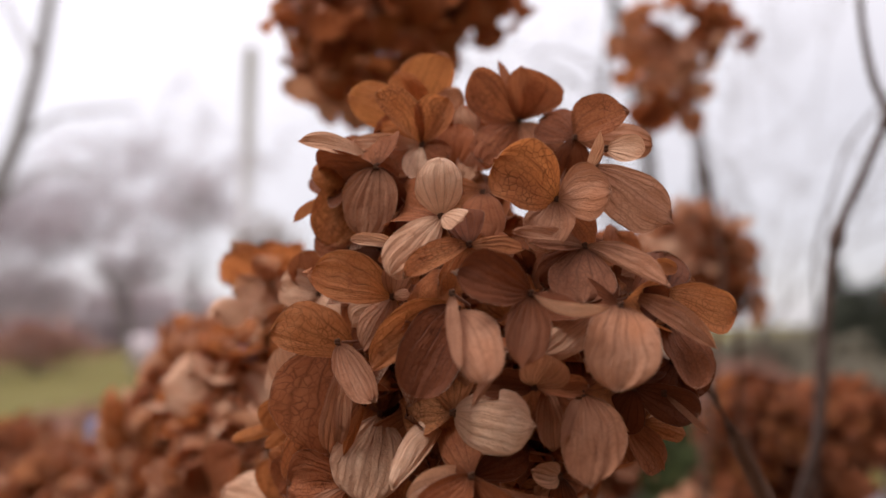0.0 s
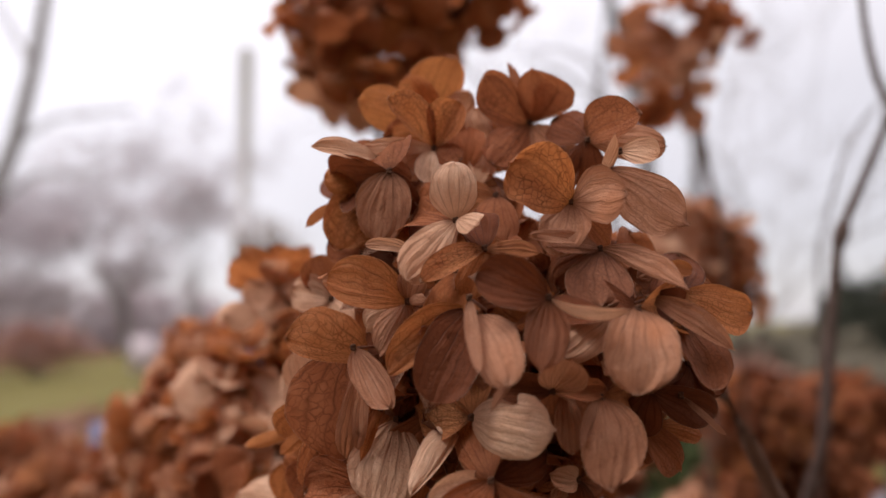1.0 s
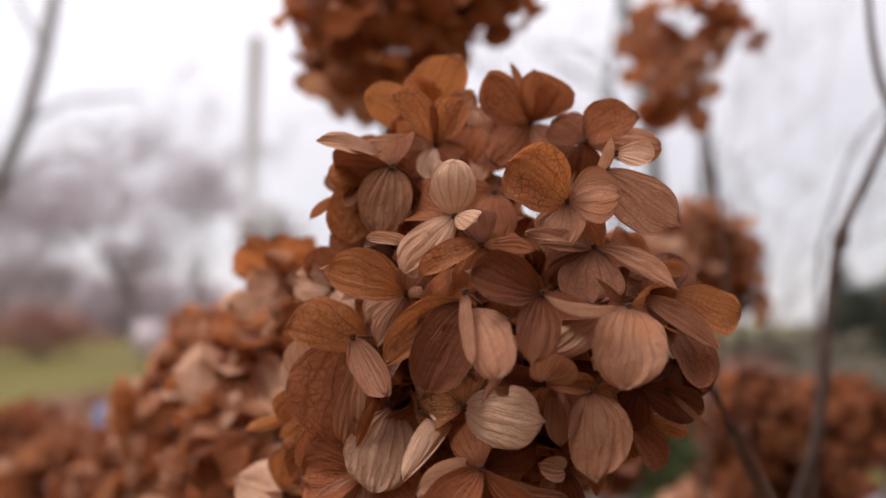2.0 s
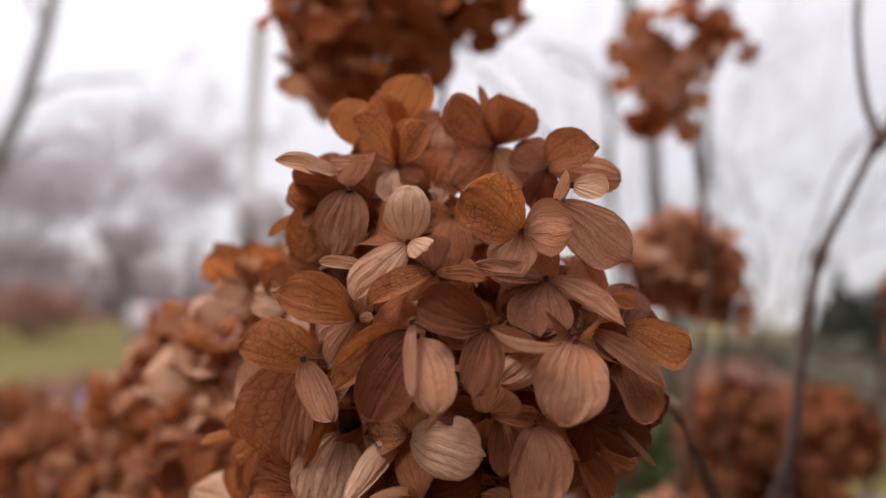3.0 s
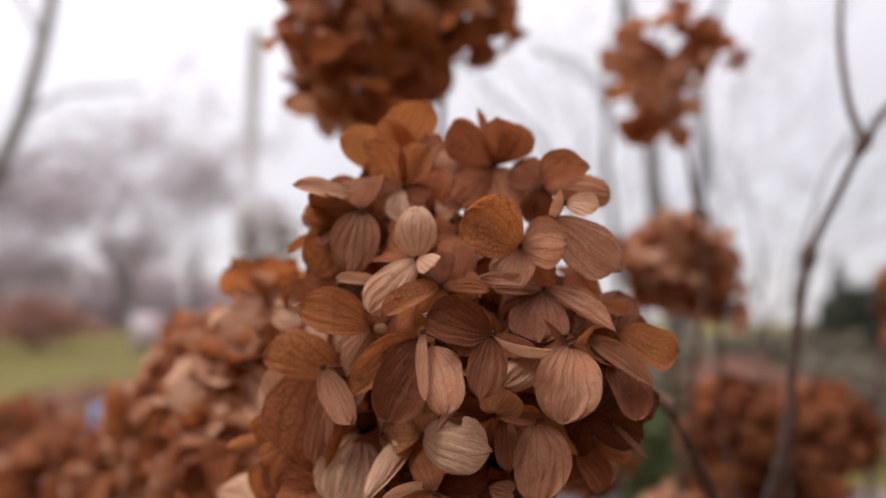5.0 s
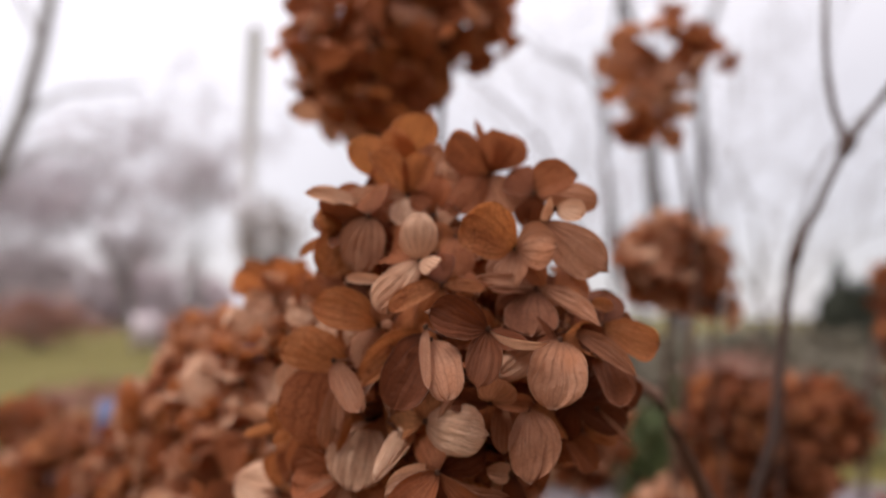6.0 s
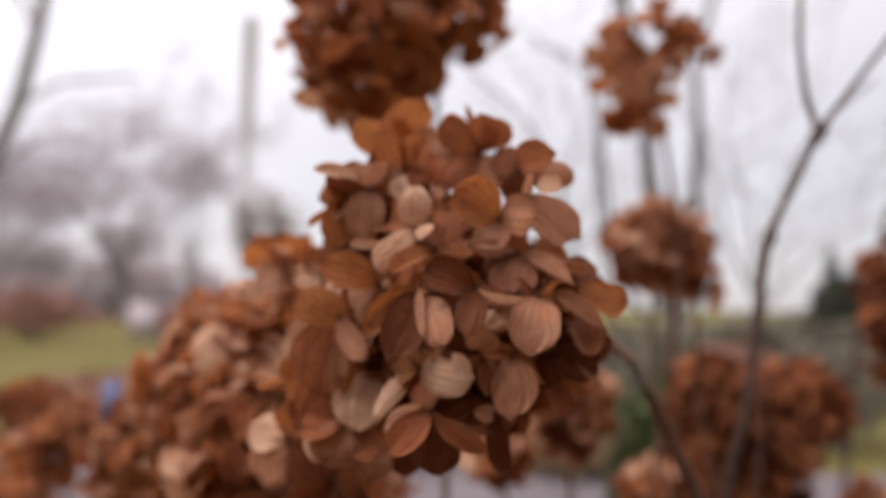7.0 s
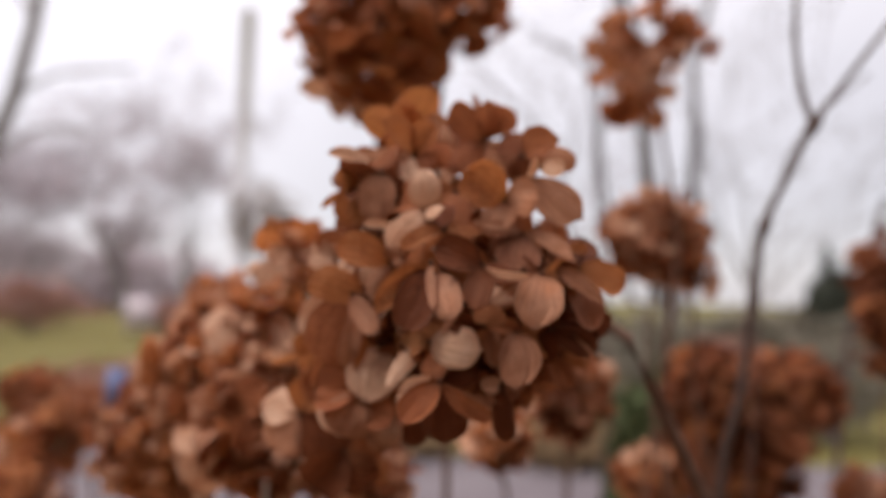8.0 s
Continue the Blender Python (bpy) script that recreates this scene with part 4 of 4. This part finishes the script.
def twig(label, points, r0, r1, knots=()):
    """A bare crooked shoot through points, with swollen nodes."""
    top = tagged(new("twig"), label, "twig", "bare shoots of the bush")
    pts = [Vector(p) for p in points]
    top.location = pts[0]
    pts = [p - pts[0] for p in pts]
    bm = bmesh.new()
    smooth = []
    for i in range(len(pts) - 1):
        p0, p1, p2, p3 = pts[max(i - 1, 0)], pts[i], pts[i + 1], pts[min(i + 2, len(pts) - 1)]
        span = (p2 - p1).length
        d1, d2 = (p2 - p0).normalized() * span, (p3 - p1).normalized() * span
        for k in range(5):
            t = k / 5
            smooth.append(p1 * (2 * t ** 3 - 3 * t * t + 1) + d1 * (t ** 3 - 2 * t * t + t) + p2 * (3 * t * t - 2 * t ** 3) + d2 * (t ** 3 - t * t))
    smooth.append(pts[-1])
    tube(bm, smooth, r0, r1, 8)
    part("shoot", bm, SHOOT, top)
    for i in knots:
        d = (pts[min(i + 1, len(pts) - 1)] - pts[max(i - 1, 0)]).normalized()
        m = Matrix.Translation(pts[i]) @ d.to_track_quat("Z", "Y").to_matrix().to_4x4() @ Matrix.Diagonal((1, 1, 2.2, 1))
        bm = bmesh.new()
        bmesh.ops.create_uvsphere(bm, u_segments=10, v_segments=8, radius=r0 * 1.15, matrix=m)
        part("node", bm, SHOOT, top, "dark swollen node")
    return top


def down(p, dx=0.0, dy=0.1):
    """The foot, on the bed, of a shoot that comes down past p."""
    return (p[0] + dx, p[1] + dy, 0.05)


twig("bare brown shoot with swollen nodes, rising from the bush", (down((0.336, 0.710, 0.502)), (0.241, 0.486, 0.966), (0.243, 0.458, 1.025), (0.244, 0.443, 1.095), (0.250, 0.434, 1.155), (0.263, 0.428, 1.189), (0.280, 0.420, 1.230), (0.304, 0.417, 1.265), (0.332, 0.414, 1.304), (0.361, 0.412, 1.342)), 0.0043, 0.0016, (4, 6))
twig("thin bare side shoot forking from a thicker one", ((0.280, 0.420, 1.230), (0.273, 0.423, 1.257), (0.269, 0.424, 1.301), (0.275, 0.430, 1.357)), 0.0026, 0.0018)
twig("thin pale shoot beside a thicker one", (down((0.335, 0.618, 1.155)), (0.335, 0.618, 1.155), (0.346, 0.613, 1.201), (0.363, 0.607, 1.256), (0.389, 0.603, 1.292), (0.436, 0.599, 1.332)), 0.0014, 0.0012)
twig("thin curved bare shoot arching over", (down((0.278, 1.031, 0.943)), (0.255, 0.925, 1.039), (0.238, 0.915, 1.187), (0.227, 0.905, 1.335), (0.210, 0.899, 1.429), (0.176, 0.897, 1.465), (0.122, 0.897, 1.472)), 0.003, 0.0012)
twig("thin curved bare shoot leaning behind the heads", (down((0.221, 1.026, 1.032)), (0.197, 0.915, 1.186), (0.147, 0.906, 1.333), (0.100, 0.902, 1.389), (0.040, 0.899, 1.436), (-0.003, 0.896, 1.493)), 0.003, 0.0012)
twig("bare shoot leaning in the shade", (down((0.740, 1.155, 0.547)), (0.718, 1.129, 0.941), (0.751, 1.114, 1.160), (0.785, 1.105, 1.289)), 0.007, 0.004)


# ---- ground ----
bm = bmesh.new()
bmesh.ops.create_grid(bm, x_segments=40, y_segments=40, size=400)
ground = part("ground", bm, GRASS, None)
tagged(ground, "wide lawn of yellowish winter grass", "ground", kind="structure")


def slab(name, x0, y0, x1, y1, z, material, label, category):
    """A low bed or strip of paving with an uneven rim."""
    rng = random.Random(int(100 * (x0 + y1)))
    bm = bmesh.new()
    n = 40
    rim = []
    for i in range(n):
        a = 2 * math.pi * i / n
        c, q = math.cos(a), math.sin(a)
        e = 0.35
        rim.append(((x0 + x1) / 2 + (x1 - x0) / 2 * math.copysign(abs(c) ** e, c) * rng.uniform(0.97, 1), (y0 + y1) / 2 + (y1 - y0) / 2 * math.copysign(abs(q) ** e, q) * rng.uniform(0.97, 1)))
    low = [bm.verts.new((x, y, 0)) for x, y in rim]
    high = [bm.verts.new((x, y, z)) for x, y in rim]
    bm.faces.new(high)
    for i in range(n):
        bm.faces.new((low[i], low[(i + 1) % n], high[(i + 1) % n], high[i]))
    ob = part(name, bm, material, None)
    for p in ob.data.polygons:
        p.use_smooth = False
    return tagged(ob, label, category, kind="structure")


slab("flower_bed", -2.2, -1.5, 4.5, 3.2, 0.05, EARTH, "flower bed of dry brown soil", "soil")
# unseen wall, added behind the camera to cut off the low frontal sky
bm = bmesh.new()
bmesh.ops.create_cube(bm, size=1, matrix=Matrix.Translation((0, -2.6, 1.6)) @ Matrix.Diagonal((14, 0.3, 3.2, 1)))
bmesh.ops.bevel(bm, geom=bm.edges[:], offset=0.02, segments=2, affect="EDGES")
tagged(part("unseen_sky_block", bm, EARTH, None), "plain unseen wall added behind the bed to block low sky light", "wall", kind="structure")
slab("path", -4.0, 3.3, 6.0, 4.6, 0.02, PAVING, "pale grey garden path beside the bed", "path")


# ---- far trees and shrubs ----
def bare_tree(label, at, height, spread, seed, material, trunk=0.12, lean=(0.0, 0.0), levels=4, fan=4, droop=0.15, twig_r=0.012):
    """A leafless tree: a tapered trunk with limbs, and a crown of ever finer twigs."""
    rng = random.Random(seed)
    top = tagged(new("tree"), label, "tree")
    top.location = at
    bm, crown = bmesh.new(), bmesh.new()

    def grow(p, d, size, r, level):
        pts = [p]
        for _ in range(4):
            d = (d + Vector([rng.uniform(-0.22, 0.22) for _ in range(3)]) + Vector((0, 0, -droop * (level > 2)))).normalized()
            pts.append(pts[-1] + d * size / 4)
        if level <= 1:
            tube(bm, pts, r, r * 0.6, 8)
        else:
            tube(crown, pts, r, r * 0.45, 3)
        if level < levels:
            for i in range(fan + (level == 0) * 2):
                q = pts[rng.choice((2, 3, 4, 4))]
                side = Vector([rng.uniform(-1, 1) * spread, rng.uniform(-1, 1) * spread, rng.uniform(0.05, 1.1)])
                grow(q, (d * 0.55 + side).normalized(), height * (0.32, 0.22, 0.15, 0.1, 0.08)[level] * rng.uniform(0.75, 1.2), max(twig_r, r * 0.5), level + 1)

    grow(Vector((0, 0, 0)), Vector((lean[0], lean[1], 1)).normalized(), height * 0.2, trunk, 0)
    part("trunk", bm, BARK, top)
    part("crown", crown, material, top, "haze of fine bare twigs")
    return top


def shrub(label, at, radii, count, leaf, seed, material, category="shrub", name="shrub", lift=0.0, ragged=0.35):
    """A leafy shrub: short stems and many small bent leaves with gaps between."""
    rng = random.Random(seed)
    top = tagged(new(name), label, category)
    top.location = at
    bm = bmesh.new()
    for _ in range(count):
        d = Vector([rng.gauss(0, 1) for _ in range(3)]).normalized()
        k = rng.uniform(0.35, 1.0) ** 0.6 * (0.8 + ragged * noise.noise(d * 2.3 + Vector((seed, 0, 0))))
        c = Vector((d.x * radii[0] * k, d.y * radii[1] * k, lift + radii[2] + d.z * radii[2] * k))
        m = Matrix.Translation(c) @ Euler([rng.uniform(0, 6.28) for _ in range(3)]).to_matrix().to_4x4() @ Matrix.Scale(leaf * rng.uniform(0.6, 1.3), 4)
        q = [bm.verts.new(m @ Vector(v)) for v in ((0, -1, 0), (0.45, -0.2, 0.12), (0.3, 0.6, 0.1), (0, 1, -0.1), (-0.3, 0.6, 0.1), (-0.45, -0.2, 0.12))]
        bm.faces.new((q[0], q[1], q[2], q[3]))
        bm.faces.new((q[0], q[3], q[4], q[5]))
    part("foliage", bm, material, top)
    bm = bmesh.new()
    for _ in range(7):
        tube(bm, bend((rng.uniform(-0.1, 0.1) * radii[0], 0, 0), (rng.uniform(-0.6, 0.6) * radii[0], rng.uniform(-0.6, 0.6) * radii[1], lift + radii[2] * 1.4), (0, 0, 0), 4, rng.random()), 0.03 * radii[2], 0.01 * radii[2], 5)
    part("stem", bm, BARK, top)
    return top


def ground_at(p):
    """The point on the ground under p."""
    return (p[0], p[1], 0.0)


far_pole = tagged(new("utility_pole"), "tall pale grey utility pole beyond the lawn", "pole")
far_pole.location = ground_at((-7.445, 25.262, 9.076))
bm = bmesh.new()
tube(bm, [(0, 0, 0), (0, 0, 5), (0, 0, 11.6)], 0.27, 0.24, 12)
part("shaft", bm, POLE, far_pole)
bm = bmesh.new()
tube(bm, [(0, 0, 11.6), (0, 0, 11.75)], 0.24, 0.14, 12)
part("cap", bm, POLE, far_pole)

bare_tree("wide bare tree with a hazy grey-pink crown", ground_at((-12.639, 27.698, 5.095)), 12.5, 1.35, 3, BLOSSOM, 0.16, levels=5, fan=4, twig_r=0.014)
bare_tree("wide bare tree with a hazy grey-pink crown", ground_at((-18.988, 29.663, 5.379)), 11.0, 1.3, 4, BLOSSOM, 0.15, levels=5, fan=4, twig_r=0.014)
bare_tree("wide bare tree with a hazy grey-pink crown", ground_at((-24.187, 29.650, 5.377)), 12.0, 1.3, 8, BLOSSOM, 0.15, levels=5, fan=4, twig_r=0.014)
bare_tree("slender bare tree with fine drooping twigs", ground_at((1.748, 12.996, 1.890)), 10.0, 0.9, 17, BARK, 0.07, levels=4, fan=3, twig_r=0.008)
bare_tree("slender bare tree with fine drooping twigs", ground_at((6.850, 14.008, 1.953)), 10.5, 0.9, 18, BARK, 0.07, levels=4, fan=3, twig_r=0.007)
bare_tree("bare grey tree far across the lawn", ground_at((4.569, 25.994, 2.681)), 10, 0.9, 7, BLOSSOM, 0.12, levels=4, fan=3)

stems = tagged(new("tree"), "bare grey tree with several upright stems", "tree")
stems.location = ground_at((3.133, 9.003, -0.130))
for name, r0, r1, line in (("trunk", 0.13, 0.06, ((3.131, 8.998, -0.056), (3.042, 8.934, 0.905), (2.790, 8.872, 1.862), (2.656, 8.773, 3.340), (2.455, 8.690, 4.594), (2.098, 8.609, 5.844))),
                           ("limb", 0.08, 0.03, ((3.119, 8.973, 0.315), (3.308, 8.862, 1.951), (3.330, 8.763, 3.434), (3.268, 8.708, 4.248), (3.466, 8.652, 5.069), (3.731, 8.595, 5.893))),
                           ("limb", 0.05, 0.02, ((3.082, 8.974, 0.313), (2.302, 8.896, 1.551), (2.069, 8.793, 3.100), (2.080, 8.718, 4.213), (2.189, 8.663, 5.031), (2.283, 8.607, 5.850))),
                           ("limb", 0.03, 0.008, ((3.296, 8.738, 3.804), (3.419, 8.779, 3.178), (3.660, 8.817, 2.592), (3.753, 8.859, 1.964))),
                           ("limb", 0.03, 0.008, ((2.060, 8.738, 3.916), (1.737, 8.716, 4.277), (1.285, 8.705, 4.486), (0.826, 8.679, 4.917)))):
    bm = bmesh.new()
    tube(bm, [Vector(p) - stems.location for p in line], r0, r1, 9)
    part(name, bm, DARK_BARK, stems)

leaning = tagged(new("tree"), "bare tree at the lawn, its trunk leaning", "tree")
leaning.location = ground_at((-10.017, 11.015, 0.999))
L = [Vector(p) - leaning.location for p in ((-8.134, 10.951, 1.780), (-7.350, 10.871, 2.891), (-6.886, 10.788, 4.082), (-6.604, 10.707, 5.268), (-6.376, 10.608, 6.725), (-6.180, 10.435, 9.268))]
bm = bmesh.new()
tube(bm, [Vector((0, 0, 0))] + L, 0.15, 0.07, 9)
part("trunk", bm, BARK, leaning)
for a, b, c in ((L[2], (-6.217, 10.758, 4.464), (-4.949, 10.742, 4.593)), (L[1], (-6.552, 10.822, 3.548), (-5.554, 10.814, 3.578)), (L[3], (-7.085, 10.650, 6.160), (-7.759, 10.570, 7.409))):
    bm = bmesh.new()
    tube(bm, [a, Vector(b) - leaning.location, Vector(c) - leaning.location], 0.045, 0.02, 6)
    part("limb", bm, BARK, leaning)

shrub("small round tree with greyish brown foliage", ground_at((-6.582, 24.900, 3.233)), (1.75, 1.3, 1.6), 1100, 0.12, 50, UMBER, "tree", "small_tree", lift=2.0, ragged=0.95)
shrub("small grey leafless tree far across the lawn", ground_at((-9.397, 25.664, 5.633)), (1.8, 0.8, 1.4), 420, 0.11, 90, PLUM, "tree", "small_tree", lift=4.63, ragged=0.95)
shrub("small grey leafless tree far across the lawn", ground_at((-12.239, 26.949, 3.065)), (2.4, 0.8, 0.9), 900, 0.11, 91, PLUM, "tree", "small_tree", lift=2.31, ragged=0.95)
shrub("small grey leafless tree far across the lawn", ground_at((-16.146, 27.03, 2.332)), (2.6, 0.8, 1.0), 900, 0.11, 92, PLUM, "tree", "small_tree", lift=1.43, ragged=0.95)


def thicket(at, wide, tall, count, seed):
    """Leafless shrubs grown together: upright stems and a haze of fine twigs, thinning upwards."""
    rng = random.Random(seed)
    top = tagged(new("thicket"), "thicket of leafless shrubs, coloured pale purplish grey for distant haze", "thicket")
    top.location = at
    bm = bmesh.new()
    for _ in range(count):
        x = rng.uniform(-1, 1)
        crest = tall * (1 - abs(x) ** 2.6) * (0.75 + 0.5 * noise.noise(Vector((x * 3.1, seed, 0))))
        c = Vector((x * wide, rng.uniform(-1.3, 1.3), max(0.05, crest) * rng.random() ** 0.8))
        m = Matrix.Translation(c) @ Euler((rng.gauss(0, 0.5), rng.gauss(0, 0.6), rng.uniform(0, 6.3))).to_matrix().to_4x4()
        ln, w = rng.uniform(0.25, 0.6), rng.uniform(0.02, 0.04)
        low, mid, high = [[bm.verts.new(m @ Vector((q * w * k, 0.04 * q * s, ln * s))) for q in (-1, 1)] for s, k in ((-0.5, 1), (0.1, 0.8), (0.6, 0.2))]
        bm.faces.new((low[0], low[1], mid[1], mid[0]))
        bm.faces.new((mid[0], mid[1], high[1], high[0]))
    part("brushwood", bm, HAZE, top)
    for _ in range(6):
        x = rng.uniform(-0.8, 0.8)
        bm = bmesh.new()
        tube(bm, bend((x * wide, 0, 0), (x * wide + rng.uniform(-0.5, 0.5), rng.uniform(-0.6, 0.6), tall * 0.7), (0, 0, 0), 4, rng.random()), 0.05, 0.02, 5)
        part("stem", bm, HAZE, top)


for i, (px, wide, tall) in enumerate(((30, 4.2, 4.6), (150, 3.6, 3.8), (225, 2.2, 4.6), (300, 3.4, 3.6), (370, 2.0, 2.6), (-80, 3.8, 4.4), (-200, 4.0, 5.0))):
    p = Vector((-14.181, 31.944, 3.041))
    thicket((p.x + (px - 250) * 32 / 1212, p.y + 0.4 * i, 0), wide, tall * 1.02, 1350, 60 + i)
shrub("row of russet-leaved shrubs along the lawn", ground_at((-8.875, 15.103, 0.779)), (1.7, 0.6, 0.66), 2200, 0.06, 51, RUSSET, ragged=0.8)
shrub("russet-leaved shrub along the lawn", ground_at((-9.301, 13.085, 0.821)), (0.9, 0.6, 0.7), 1600, 0.06, 52, RUSSET, ragged=0.8)
shrub("russet-leaved shrub along the lawn", ground_at((-5.657, 15.111, 0.780)), (1.3, 0.6, 0.42), 1800, 0.06, 56, RUSSET)
for at, wide, tall, seed in (((5.146, 8.907, 1.116), 0.2, 0.98, 53), ((5.063, 9.108, 1.111), 0.2, 0.74, 59), ((5.443, 9.005, 1.123), 0.26, 0.86, 61), ((5.885, 9.202, 1.133), 0.3, 0.95, 62)):
    shrub("dark narrow evergreen shrub beyond the bed", ground_at(at), (wide, 0.25, tall), 1700, 0.055, seed, CONIFER, ragged=0.7)
shrub("dark evergreen hedge beyond the bed", ground_at((7.533, 10.048, 1.382)), (1.2, 0.8, 1.25), 4500, 0.07, 54, CONIFER)
shrub("low green shrub in the bed behind the heads", ground_at((0.588, 1.842, 0.788)), (0.16, 0.15, 0.50), 1700, 0.022, 55, LEAF)
shrub("low leafless shrub along the far side of the lawn", ground_at((4.683, 12.112, 0.846)), (1.5, 0.6, 0.4), 2200, 0.05, 57, HAZE)
shrub("low russet shrub along the far side of the lawn", ground_at((6.790, 13.125, 0.825)), (0.9, 0.6, 0.42), 1800, 0.05, 58, RUSSET)

board = tagged(new("sign_board"), "small white garden sign board on two posts", "sign")
board.location = ground_at((-6.076, 14.063, 0.018))
bm = bmesh.new()
bmesh.ops.create_cube(bm, size=1, matrix=Matrix.Translation((0, 0, 0.55)) @ Matrix.Diagonal((0.6, 0.03, 0.7, 1)))
bmesh.ops.bevel(bm, geom=bm.edges[:], offset=0.008, segments=2, affect="EDGES")
part("panel", bm, WHITE, board)
for x in (-0.22, 0.22):
    bm = bmesh.new()
    tube(bm, [(x, 0.035, 0), (x, 0.035, 0.85)], 0.02, 0.02, 8)
    part("post", bm, BARK, board)


def plant_tag(at, size):
    """A blue plastic plant tag on a thin stake."""
    top = tagged(new("plant_tag"), "blue plastic plant tag on a thin stake among the heads", "plant tag")
    top.location = (at[0], at[1], 0.05)
    h = at[2] - 0.05
    bm = bmesh.new()
    bmesh.ops.create_cube(bm, size=1, matrix=Matrix.Translation((0, 0, h)) @ Matrix.Diagonal((size, 0.002, size * 1.9, 1)))
    bmesh.ops.bevel(bm, geom=bm.edges[:], offset=0.0006, segments=2, affect="EDGES")
    part("plate", bm, BLUE, top)
    bm = bmesh.new()
    tube(bm, [(0, 0.003, 0), (0.004, 0.003, h * 0.5), (0, 0.003, h)], 0.002, 0.002, 6)
    part("stake", bm, POLE, top)
    return top


plant_tag((-0.445, 0.902, 0.951), 0.03)
plant_tag((-0.099, 0.348, 1.084), 0.008)

for px, wide, tall, mat, seed, label in ((1.45, 0.7, 0.5, OLIVE, 70, "low olive shrub behind the bed"), (2.3, 0.8, 0.46, RUSSET, 71, "low russet shrub behind the bed"), (3.2, 0.8, 0.5, OLIVE, 72, "low olive shrub behind the bed"), (0.5, 0.7, 0.42, RUSSET, 73, "low russet shrub behind the bed"), (-2.4, 0.9, 0.3, RUSSET, 74, "low russet shrub behind the bed")):
    shrub(label, (px, 5.2 + 0.1 * px, 0), (wide, 0.5, tall), 1600, 0.035, seed, mat)

shrub("olive evergreen hedge across the lawn", ground_at((2.485, 7.917, 1.184)), (0.7, 0.5, 0.50), 2600, 0.06, 80, OLIVE, "hedge", "hedge", ragged=0.8)
shrub("olive evergreen hedge across the lawn", ground_at((3.579, 8.309, 1.217)), (0.8, 0.5, 0.52), 2600, 0.06, 81, OLIVE, "hedge", "hedge", ragged=0.8)
shrub("olive evergreen hedge across the lawn", ground_at((4.374, 8.102, 1.240)), (0.7, 0.5, 0.56), 2600, 0.06, 82, OLIVE, "hedge", "hedge", ragged=0.8)
shrub("low tuft of dry straw-coloured stalks", ground_at((0.890, 4.388, 0.151)), (0.45, 0.3, 0.16), 1500, 0.03, 83, STRAW, "shrub")
shrub("low tuft of dry straw-coloured stalks", ground_at((-0.245, 4.601, 0.074)), (0.6, 0.3, 0.14), 1500, 0.03, 84, STRAW, "shrub")
